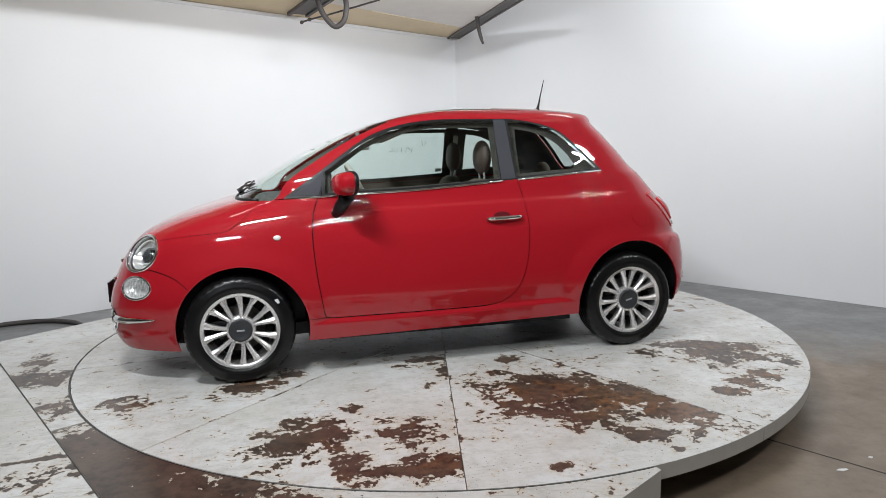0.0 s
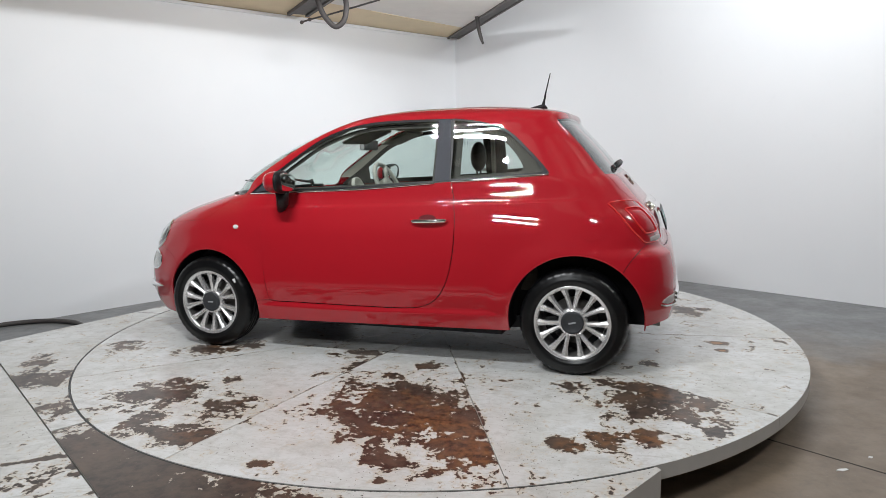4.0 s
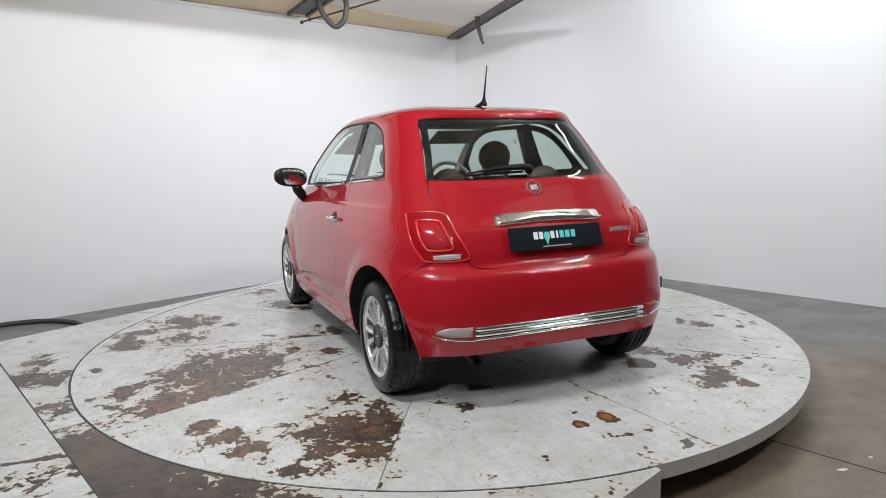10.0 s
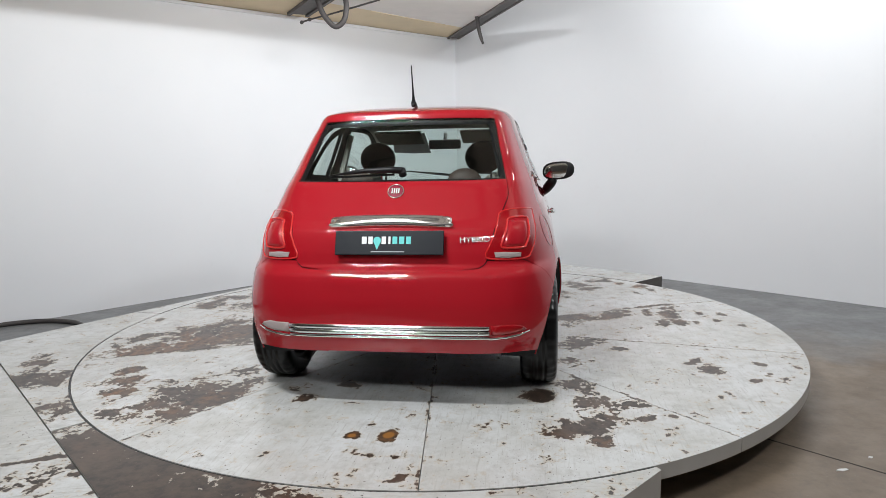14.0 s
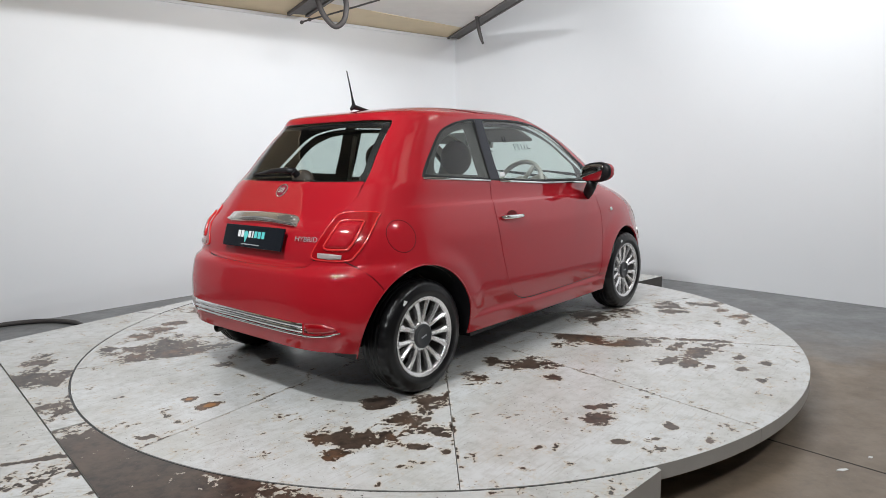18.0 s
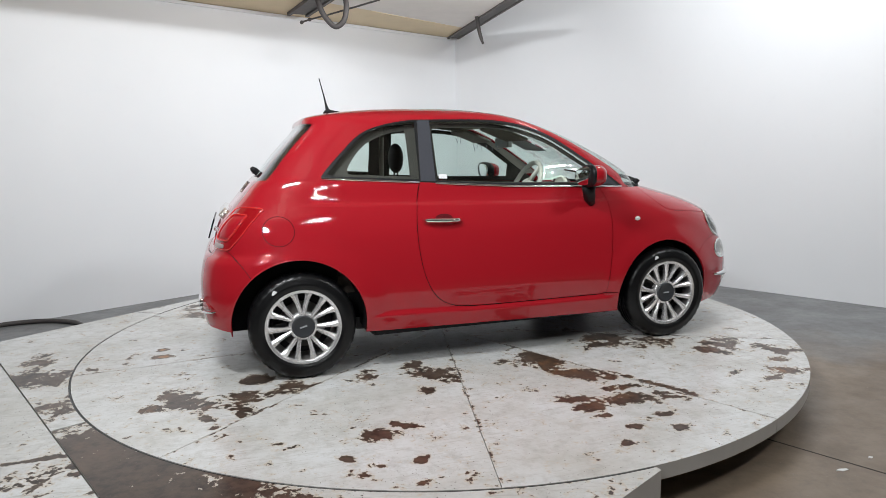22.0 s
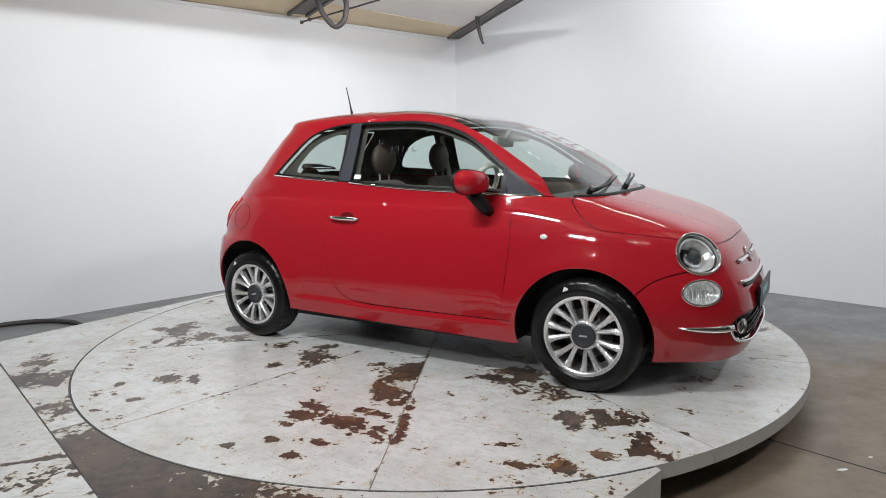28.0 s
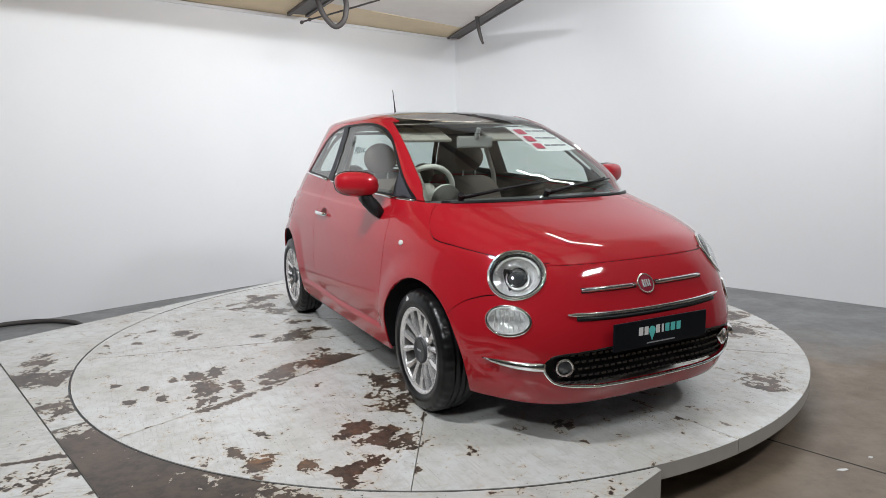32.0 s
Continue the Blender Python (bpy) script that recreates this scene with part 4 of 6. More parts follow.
def skin():
    """The half skin cut along all its outlines; gives its bmesh and a region name for each face."""
    bm = body_mesh()
    bm.normal_update()
    cut(bm, SILL, SIDE)
    dead = [f for f in bm.faces if below(SILL, f.calc_center_median())]
    bmesh.ops.delete(bm, geom=dead, context="FACES")
    for arch in ARCHES:
        cut(bm, arch, SIDE, True)
        dead = [f for f in bm.faces if f.normal.y > 0.02 and inside(arch, flat(SIDE, f.calc_center_median()))]
        bmesh.ops.delete(bm, geom=dead, context="FACES")
    for line, view in SEAMS:
        for shift in (GAP / 2, -GAP / 2):
            cut(bm, line, view, False, shift)
    for line, view in ((WINDOW_BAND, SIDE), (DOOR_GLASS, SIDE), (QUARTER_GLASS, SIDE), (PILLAR, SIDE), (DOOR_INNER, SIDE), (QUARTER_INNER, SIDE), (WIND_EDGE, FRONT), (REAR_GLASS, REAR), (ROOF_GLASS, ABOVE), (GRILLE, FRONT), (HEAD_OVAL, HEAD_VIEW), (LOW_OVAL, LOW_VIEW), ([flat(LAMP_VIEW, q) for q in TAIL_LAMP], LAMP_VIEW)):
        cut(bm, line, view, line not in (WIND_EDGE,))
    lamp = [flat(LAMP_VIEW, q) for q in TAIL_LAMP]
    bm.faces.index_update()
    names = {}
    for f in bm.faces:
        c, n = f.calc_center_median(), f.normal
        s, a, v = flat(SIDE, c), flat(FRONT, c), flat(ABOVE, c)
        name = ""
        if (c - HEAD_AT).length < 0.2 and inside(HEAD_OVAL, flat(HEAD_VIEW, c)):
            name = "hole"
        elif (c - LOW_AT).length < 0.2 and inside(LOW_OVAL, flat(LOW_VIEW, c)):
            name = "hole"
        elif c.x < -1.2 and n.dot(LAMP_VIEW[2]) > 0 and inside(lamp, flat(LAMP_VIEW, c)):
            name = "tail_lamp"
        elif c.x > 1.2 and inside(GRILLE, a):
            name = "hole"
        elif c.x > 0.1 and n.x > 0.05 and inside(WIND_EDGE, a):
            name = "windscreen"
        elif c.x < -0.9 and n.x < -0.1 and inside(REAR_GLASS, a):
            name = "rear_window"
        elif c.z > 1.39 and inside(ROOF_GLASS, v):
            name = "roof_panel"
        elif n.y > 0.2 and inside(WINDOW_BAND, s):
            name = "window_trim"
            if inside(DOOR_GLASS, s):
                name = "door_window"
            elif inside(QUARTER_GLASS, s):
                name = "quarter_window"
            elif inside(PILLAR, s):
                name = "pillar_trim"
        else:
            for line, view in SEAMS:
                if n.dot(view[2]) > 0.02 and away(line, flat(view, c)) < GAP * 0.55 and (view is not REAR or c.x < -1.0) and (view is not FRONT or c.x > 1.2):
                    name = "shut_line"
                    break
        names[f.index] = name
    bm.faces.ensure_lookup_table()
    seeds = (("door", (0.1, 0.8, 0.6)), ("fender", (0.95, 0.77, 0.74)), ("hood", (1.35, 0.2, 0.9)), ("front_bumper", (1.82, 0.3, 0.6)), ("rear_bumper", (-1.66, 0.3, 0.55)), ("tailgate", (-1.5, 0.2, 0.9)))
    for name, at in seeds:
        free = [f for f in bm.faces if not names[f.index]]
        if not free:
            break
        at = Vector(at)
        first = min(free, key=lambda f: (f.calc_center_median() - at).length_squared)
        heap = [first]
        names[first.index] = name
        while heap:
            f = heap.pop()
            for e in f.edges:
                for g in e.link_faces:
                    if not names[g.index]:
                        names[g.index] = name
                        heap.append(g)
    for f in bm.faces:
        if not names[f.index]:
            c = f.calc_center_median()
            if c.x > 1.2 or (c.x < -1.45 and c.z > 0.75):
                names[f.index] = "lamp_surround"
            elif c.z > 1.39 and c.x < -0.862 - 0.10 * max(0.0, abs(c.y) - 0.2):
                names[f.index] = "spoiler"
            else:
                names[f.index] = "roof" if c.z > 1.418 else "side_panel"
    return bm, names


def below(line, c):
    for (x0, z0), (x1, z1) in zip(line, line[1:]):
        if x1 <= c.x <= x0:
            return c.z < z0 + (z1 - z0) * (c.x - x0) / (x1 - x0)
    return False


def drop_strays(bm):
    """Removes slivers that hang on nothing."""
    seen, total = set(), len(bm.faces)
    for f in bm.faces[:]:
        if f in seen:
            continue
        island, heap = {f}, [f]
        while heap:
            g = heap.pop()
            for e in g.edges:
                for h in e.link_faces:
                    if h not in island:
                        island.add(h)
                        heap.append(h)
        seen |= island
        if len(island) < total * 0.04:
            bmesh.ops.delete(bm, geom=list(island), context="FACES")
            return drop_strays(bm)


def panel(name, faces, material, parent, label="", mirror=False, both=False, lift=0.0, flange=0.0):
    """One body panel made of skin faces, shaded by the skin's own normals."""
    verts, index, polys = [], {}, []
    for flip in ((1, -1) if both else ((-1,) if mirror else (1,))):
        index.clear()
        for f in faces:
            loop = []
            for p in f.verts:
                if p.index not in index:
                    index[p.index] = len(verts)
                    verts.append((p.co.x, p.co.y * flip, p.co.z))
                loop.append(index[p.index])
            polys.append(loop if flip > 0 else loop[::-1])
    me = bpy.data.meshes.new(name)
    bm = bmesh.new()
    made = [bm.verts.new(q) for q in verts]
    for loop in polys:
        if len(set(loop)) > 2:
            bm.faces.new([made[i] for i in loop])
    bmesh.ops.remove_doubles(bm, verts=bm.verts, dist=2e-5)
    if name not in ("shut_line", "lamp_surround"):
        drop_strays(bm)
    if flange:
        rim = [e for e in bm.edges if e.is_boundary and max(abs(p.co.y) for p in e.verts) > 0.002]
        grown = bmesh.ops.extrude_edge_only(bm, edges=rim)["geom"]
        for p in [g for g in grown if isinstance(g, bmesh.types.BMVert)]:
            p.co -= skin_normal(p.co) * flange
    if lift:
        for p in bm.verts:
            p.co += skin_normal(p.co) * lift
    bm.to_mesh(me)
    bm.free()
    me.materials.append(material)
    me.polygons.foreach_set("use_smooth", [True] * len(me.polygons))
    me.normals_split_custom_set_from_vertices([tuple(skin_normal(p.co)) for p in me.vertices])
    ob = new(name, me)
    ob.parent = parent
    if label:
        ob["label"] = label
    return ob


def split_loose(ob):
    """Gives each separate piece of a panel an object of its own."""
    bm = bmesh.new()
    bm.from_mesh(ob.data)
    left, pieces = set(bm.faces), []
    while left:
        heap = [left.pop()]
        island = set(heap)
        while heap:
            for e in heap.pop().edges:
                for h in e.link_faces:
                    if h in left:
                        left.discard(h)
                        island.add(h)
                        heap.append(h)
        pieces.append(sorted(f.index for f in island))
    if len(pieces) < 2:
        bm.free()
        return
    for k, keep in enumerate(sorted(pieces, key=len, reverse=True)):
        inside_set = set(keep)
        copy = bm.copy()
        bmesh.ops.delete(copy, geom=[f for f in copy.faces if f.index not in inside_set], context="FACES")
        me = ob.data if k == 0 else bpy.data.meshes.new(ob.data.name)
        copy.to_mesh(me)
        copy.free()
        if k:
            me.materials.append(ob.data.materials[0])
            piece = new(ob.name.split(".")[0], me)
            piece.parent = ob.parent
            if "label" in ob:
                piece["label"] = ob["label"]
        me.polygons.foreach_set("use_smooth", [True] * len(me.polygons))
        me.normals_split_custom_set_from_vertices([tuple(skin_normal(p.co)) for p in me.vertices])
    bm.free()


def build_shell(car):
    bm, names = skin()
    bm.verts.index_update()
    groups = {}
    for f in bm.faces:
        groups.setdefault(names[f.index], []).append(f)
    whole = {"hood": (M_RED, ""), "front_bumper": (M_RED, ""), "rear_bumper": (M_RED, ""), "tailgate": (M_RED, ""), "roof": (M_RED, ""), "spoiler": (M_RED, ""),
             "windscreen": (M_GLASS, "clear tinted windscreen"), "rear_window": (M_DARKGLASS, "dark tinted rear window"), "roof_panel": (M_ROOFGLASS, "black glass roof panel")}
    each = {"door": (M_RED, ""), "fender": (M_RED, ""), "side_panel": (M_RED, ""), "lamp_surround": (M_RED, ""), "window_trim": (M_DARK, "black window surround"), "door_window": (M_GLASS, "clear side window"),
            "quarter_window": (M_GLASS, "clear rear side window"), "pillar_trim": (M_PILLAR, "dark grey pillar cover"), "tail_lamp": (M_TAILRED, "red tail lamp lens with a bright border")}
    done = {}
    for name, (mat, label) in whole.items():
        if name in groups:
            glass = mat in (M_GLASS, M_DARKGLASS, M_ROOFGLASS)
            done[name] = panel(name, groups[name], mat, car, label, both=True, lift=-0.002 if glass else 0.0, flange=0.0 if glass else 0.012)
            if name in ("roof", "front_bumper", "spoiler"):
                split_loose(done[name])
            if glass and name != "roof_panel":
                done[name].visible_shadow = False
    for name, (mat, label) in each.items():
        for mirror in (False, True):
            if name not in groups:
                continue
            ob = panel(name, groups[name], mat, car, label, mirror=mirror, lift={"door_window": -0.004, "quarter_window": -0.004, "window_trim": -0.001, "pillar_trim": 0.002, "tail_lamp": 0.004}.get(name, 0.0), flange=0.012 if mat in (M_RED, M_TAILRED) else 0.0)
            done[name, mirror] = ob
            if name in ("side_panel", "lamp_surround"):
                split_loose(ob)
            if mat is M_GLASS:
                ob.visible_shadow = False
    seam = panel("shut_line", groups["shut_line"], M_DARK, car, "dark shut lines between the panels", both=True, lift=-0.008)
    split_loose(seam)
    return done, bm, names


# ---- small parts laid on the skin


def on_skin(view, a, b, lift=0.0):
    """The point of the skin seen along a view at the flat place (a, b)."""
    u, v, w = view
    base = u * a + v * b
    hi, lo = 2.4 - base.dot(w), -0.1 - base.dot(w)
    prev = hi
    steps = 60
    for i in range(1, steps + 1):
        d = hi + (lo - hi) * i / steps
        q = base + w * d
        if 0.1 < q.z < 1.487 and surface_value(*q) < 0:
            lo = d
            break
        prev = d
    else:
        return base + w * prev
    hi = prev
    for _ in range(22):
        mid = (hi + lo) / 2
        q = base + w * mid
        if 0.1 < q.z < 1.487 and surface_value(*q) < 0:
            lo = mid
        else:
            hi = mid
    q = base + w * hi
    return q + skin_normal(q) * lift if lift else q


def flip_y(bm):
    bmesh.ops.scale(bm, vec=(1, -1, 1), verts=bm.verts)
    bmesh.ops.reverse_faces(bm, faces=bm.faces)
    return bm


def patch(bm, outline, view, lift=0.0, rings=4, dome=0.0, depth=0.0):
    """A sheet over a flat outline, laid on the skin in rings; dome swells it, depth gives it a rim."""
    cx, cy = sum(a for a, b in outline) / len(outline), sum(b for a, b in outline) / len(outline)
    rows = []
    if depth:
        rows.append([bm.verts.new(on_skin(view, a, b, lift - depth)) for a, b in outline])
    for k in range(rings):
        s = 1 - k / rings
        rise = lift + dome * (1 - s * s)
        rows.append([bm.verts.new(on_skin(view, cx + (a - cx) * s, cy + (b - cy) * s, rise)) for a, b in outline])
    mid = bm.verts.new(on_skin(view, cx, cy, lift + dome))
    n = len(outline)
    for r0, r1 in zip(rows, rows[1:]):
        for i in range(n):
            bm.faces.new((r0[i], r0[(i + 1) % n], r1[(i + 1) % n], r1[i]))
    for i in range(n):
        bm.faces.new((rows[-1][i], rows[-1][(i + 1) % n], mid))
    bmesh.ops.recalc_face_normals(bm, faces=bm.faces[:])
    return bm


def ribbon(line, view, radius, lift=0.0, closed=False, sides=8, squash=None):
    """A bead along a flat line on the skin."""
    bm = bmesh.new()
    tube(bm, [on_skin(view, a, b, lift) for a, b in line], radius, sides, closed)
    return bm


def both_sides(name, make, material, car, label=""):
    """The same part on the left and on the right."""
    out = []
    for k in (0, 1):
        bm = make()
        out.append(smooth(part(name, flip_y(bm) if k else bm, material, car, label)))
    return out


def lettering(text, size, thick):
    """Flat raised letters as a bmesh, in the xy plane, centred."""
    data = bpy.data.curves.new("letters", "FONT")
    data.body, data.size, data.extrude, data.align_x, data.align_y = text, size, thick, "CENTER", "CENTER"
    data.resolution_u = 3
    ob = new("letters", data)
    bpy.context.view_layer.update()
    me = bpy.data.meshes.new_from_object(ob)
    bpy.data.objects.remove(ob)
    bm = bmesh.new()
    bm.from_mesh(me)
    bpy.data.meshes.remove(me)
    return bm


def frame_at(view, at):
    m = Matrix((view[0], view[1], view[2])).transposed().to_4x4()
    m.translation = at
    return m


def build_wheels(car):
    """Fifteen-inch alloys with paired spokes, each with its tyre, cap and brake."""
    def tyre_mesh():
        prof = [(0.196, 0.078), (0.206, 0.088), (0.2075, 0.0905), (0.215, 0.0905), (0.217, 0.0935), (0.240, 0.0955), (0.243, 0.0935), (0.262, 0.092), (0.279, 0.083), (0.2885, 0.066), (0.2915, 0.045)]
        for g in (0.030, 0.0, -0.030):
            prof += [(0.2915, g + 0.010), (0.2865, g + 0.006), (0.2865, g - 0.002), (0.2915, g - 0.006)]
        prof += [(0.2915, -0.050), (0.2885, -0.068), (0.279, -0.083), (0.25, -0.092), (0.205, -0.088), (0.196, -0.078)]
        count = 144
        bm = lathe(bmesh.new(), prof, count)
        bm.verts.ensure_lookup_table()
        # grooves across the shoulders of the tread
        for i, (r, y) in enumerate(prof):
            if r > 0.275 and 0.04 < abs(y) < 0.085:
                for k in range(count):
                    if k % 4 == 0:
                        q = bm.verts[i * count + k].co
                        q.x, q.z = q.x * (1 - 0.0045 / r), q.z * (1 - 0.0045 / r)
        return bm

    def rim_mesh():
        return lathe(bmesh.new(), [(0.2065, 0.068), (0.2085, 0.083), (0.2070, 0.0885), (0.2030, 0.0895), (0.1985, 0.0865), (0.1900, 0.0850), (0.1860, 0.0800), (0.1850, 0.0720)], 64)

    def barrel_mesh():
        return lathe(bmesh.new(), [(0.1850, 0.0720), (0.182, 0.055), (0.178, 0.020), (0.176, -0.07), (0.196, -0.082), (0.200, -0.078)], 48)

    def spoke_mesh(k):
        """A ridged spoke, narrow at the hub and forked into its neighbour's foot at the rim."""
        bm = bmesh.new()
        pair, side = divmod(k, 2)
        a0 = math.radians(pair * 360 / 7 + (-6.6 if side else 6.6))
        a1 = math.radians(pair * 360 / 7 + (-12.9 if side else 12.9))
        rows = []
        for i in range(7):
            s = i / 6
            r = 0.058 + s * 0.1345
            a = a0 + (a1 - a0) * s
            half = 0.0096 + 0.0042 * s + 0.0075 * max(0.0, s - 0.72) / 0.28
            y = 0.064 + 0.014 * math.sin(s * math.pi * 0.5) + 0.004 * s
            ring = []
            for dx, dy in ((-half, -0.032), (-half, -0.0065), (-half * 0.16, 0.0020), (half * 0.16, 0.0020), (half, -0.0065), (half, -0.032)):
                ring.append(bm.verts.new((r * math.cos(a) - dx * math.sin(a), y + dy, r * math.sin(a) + dx * math.cos(a))))
            rows.append(ring)
        for p0, p1 in zip(rows, rows[1:]):
            for j in range(5):
                bm.faces.new((p0[j], p0[j + 1], p1[j + 1], p1[j]))
        bm.faces.new(rows[-1])
        bmesh.ops.recalc_face_normals(bm, faces=bm.faces[:])
        return bm

    first = None
    for x, s in ((1.15, 1), (-1.15, 1), (1.15, -1), (-1.15, -1)):
        place = pose(x, 0.697 * s, 0.2905, 0, 0 if x > 0 else 14, 0 if s > 0 else 180)
        if first is None:
            first = smooth(part("wheel", rim_mesh(), M_STEEL, car, "silver multi-spoke alloy wheel"))
            smooth(part("tyre", tyre_mesh(), M_RUBBER, first, "black low-profile tyre"))
            smooth(part("barrel", barrel_mesh(), M_BARREL, first, "inside of the rim in a shaded alloy tone"))
            for k in range(14):
                part("spoke", spoke_mesh(k), M_STEEL, first)
            smooth(part("hub", lathe(bmesh.new(), [(0.080, 0.030), (0.078, 0.060), (0.070, 0.067), (0.0, 0.067)], 32), M_STEEL, first))
            smooth(part("hub_cap", lathe(bmesh.new(), [(0.062, 0.064), (0.062, 0.076), (0.058, 0.080), (0.050, 0.0805), (0.048, 0.079), (0.0, 0.0795)], 32), M_CAP, first, "black centre cap with a pale outline mark"))
            bm = bmesh.new()
            box(bm, (-0.020, 0.078, -0.0045), (0.020, 0.0805, 0.0045), 0.001)
            part("cap_mark", bm, M_GREYMARK, first)
            smooth(part("brake_disc", lathe(bmesh.new(), [(0.0, 0.012), (0.07, 0.012), (0.07, 0.004), (0.128, 0.004), (0.128, -0.014), (0.07, -0.014)], 40), M_DISC, first, "grey brake disc"))
            bm = bmesh.new()
            box(bm, (0.07, -0.03, -0.05), (0.15, 0.030, 0.05), 0.012)
            part("caliper", bm, M_DARK, first)
            # black disc added for the shade behind the spokes
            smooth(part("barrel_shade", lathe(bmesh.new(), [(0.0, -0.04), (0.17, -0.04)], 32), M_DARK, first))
            first.matrix_basis = place
        else:
            copy_thing(first, place)
    # a paper tag stuck on three of the tyres
    for x, s, turn in ((1.15, 1, 37), (-1.15, -1, 54), (1.15, -1, 69)):
        a = radians(turn)
        bm = bmesh.new()
        box(bm, (-0.011, -0.001, -0.013), (0.011, 0.001, 0.013))
        m = Matrix.Translation((x - 0.246 * math.cos(a), (0.697 + 0.0935) * s, 0.2905 + 0.246 * math.sin(a))) @ pose(0, 0, 0, 0, 20, 0)
        bmesh.ops.transform(bm, matrix=m, verts=bm.verts)
        part("tyre_tag", bm, M_PAPER, car, "small white tag on the tyre")


def build_lamps(car):
    for mirror in (False, True):
        fix = flip_y if mirror else (lambda b: b)
        for name, at, view, rx, ry, deep in (("headlamp", HEAD_AT, HEAD_VIEW, 0.116, 0.104, 0.075), ("lower_lamp", LOW_AT, LOW_VIEW, 0.096, 0.060, 0.05)):
            cx, cy = flat(view, at)
            edge = oval(cx, cy, rx, ry, 40)
            bm = bmesh.new()
            rows = []
            for s, d in ((1.0, 0.0), (0.93, 0.016), (0.84, deep * 0.45), (0.66, deep * 0.6), (0.62, deep * 0.85), (0.4, deep), (0.0, deep * 1.05)):
                rows.append([bm.verts.new(on_skin(view, cx + (a - cx) * max(s, 0.01), cy + (b - cy) * max(s, 0.01)) - view[2] * d) for a, b in edge])
            for r0, r1 in zip(rows, rows[1:]):
                for i in range(40):
                    bm.faces.new((r0[i], r0[(i + 1) % 40], r1[(i + 1) % 40], r1[i]))
            lamp = smooth(part(name, fix(bm), M_REFLECT, car, "round headlamp with a chrome ring" if name == "headlamp" else "oval lower lamp with a chrome ring"))
            bm = bmesh.new()
            tube(bm, [on_skin(view, a, b, 0.001) for a, b in edge], 0.0085 if name == "headlamp" else 0.0065, 8, True)
            smooth(part("ring", fix(bm), M_CHROME, lamp, "chrome ring"))
            bm = bmesh.new()
            patch(bm, edge, view, 0.002, 6, 0.012)
            pane = smooth(part("lens", fix(bm), M_LENS, lamp, "clear lens"))
            pane.visible_shadow = False
            if name == "headlamp":
                mid = on_skin(view, cx, cy)
                m = frame_at(view, mid - view[2] * 0.06)
                bm = bmesh.new()
                lathe(bm, [(0.050, -0.012), (0.050, 0.012), (0.042, 0.018)], 32, "z")
                bmesh.ops.transform(bm, matrix=m, verts=bm.verts)
                smooth(part("projector_ring", fix(bm), M_CHROME, lamp))
                bm = bmesh.new()
                lathe(bm, [(0.042, 0.010), (0.036, 0.022), (0.024, 0.032), (0.010, 0.037), (0.0, 0.038)], 28, "z")
                bmesh.ops.transform(bm, matrix=m, verts=bm.verts)
                smooth(part("projector", fix(bm), M_BULB, lamp, "glass projector lens"))
                bm = bmesh.new()
                arc = [on_skin(view, cx + rx * 0.80 * math.cos(a), cy + ry * 0.80 * math.sin(a)) - view[2] * 0.022 for a in [math.radians(15 + 15 * k) for k in range(12)]]
                tube(bm, arc, 0.006, 6)
                # dark ring added for the shaded gap between chrome ring and bowl
                bezel = bmesh.new()
                tube(bezel, [on_skin(view, cx + (a - cx) * 0.90, cy + (b - cy) * 0.90) - view[2] * 0.014 for a, b in edge], 0.0055, 6, True)
                smooth(part("bezel", fix(bezel), M_DARK, lamp, "dark ring for the shaded gap inside the chrome"))
                smooth(part("light_guide", fix(bm), M_PEARL, lamp, "pale curved light guide"))
            else:
                bm = bmesh.new()
                for k in range(7):
                    a = cx - rx * 0.66 + k * rx * 0.22
                    h = ry * 0.78 * math.sqrt(max(0.05, 1 - ((a - cx) / rx) ** 2))
                    tube(bm, [on_skin(view, a, cy - h) - view[2] * 0.016, on_skin(view, a, cy + h) - view[2] * 0.016], 0.0022, 5)
                part("flutes", fix(bm), M_REFLECT, lamp, "ribbed reflector")
    # rear lamps: a clear reversing strip and a body-coloured centre on each red lens
    lamp = [flat(LAMP_VIEW, q) for q in TAIL_LAMP]
    cx, cy = sum(a for a, b in lamp) / len(lamp), sum(b for a, b in lamp) / len(lamp)
    for mirror in (False, True):
        fix = flip_y if mirror else (lambda b: b)
        mother = shell["tail_lamp", mirror]
        bm = bmesh.new()
        patch(bm, [(cx + (a - cx) * 0.52, cy + 0.006 + (b - cy) * 0.56) for a, b in rounded(lamp, True, 2)], LAMP_VIEW, 0.0075, 3, 0.004, 0.004)
        smooth(part("centre_panel", fix(bm), M_RED, mother, "body-coloured centre"))
        bm = bmesh.new()
        tube(bm, [on_skin(LAMP_VIEW, cx + (a - cx) * 0.57, cy + 0.006 + (b - cy) * 0.60, 0.006) for a, b in rounded(lamp, True, 2)], 0.0060, 6, True)
        smooth(part("light_ring", fix(bm), M_GLOWRED, mother, "bright red ring"))
        u0 = flat(LAMP_VIEW, Vector((-1.578, 0.500, 0.73)))[0]
        u1 = flat(LAMP_VIEW, Vector((-1.532, 0.610, 0.73)))[0]
        bm = bmesh.new()
        patch(bm, [(u0, 0.726), ((u0 + u1) / 2, 0.722), (u1, 0.724), (u1 + 0.004, 0.742), ((u0 + u1) / 2, 0.748), (u0 - 0.003, 0.748)], LAMP_VIEW, 0.0085, 2, 0.002, 0.004)
        part("reversing_light", fix(bm), M_CLEARGREY, mother, "clear grey reversing light")
        bm = bmesh.new()
        tube(bm, [on_skin(LAMP_VIEW, a, b, 0.002) for a, b in rounded(lamp, True, 2)], 0.0050, 6, True)
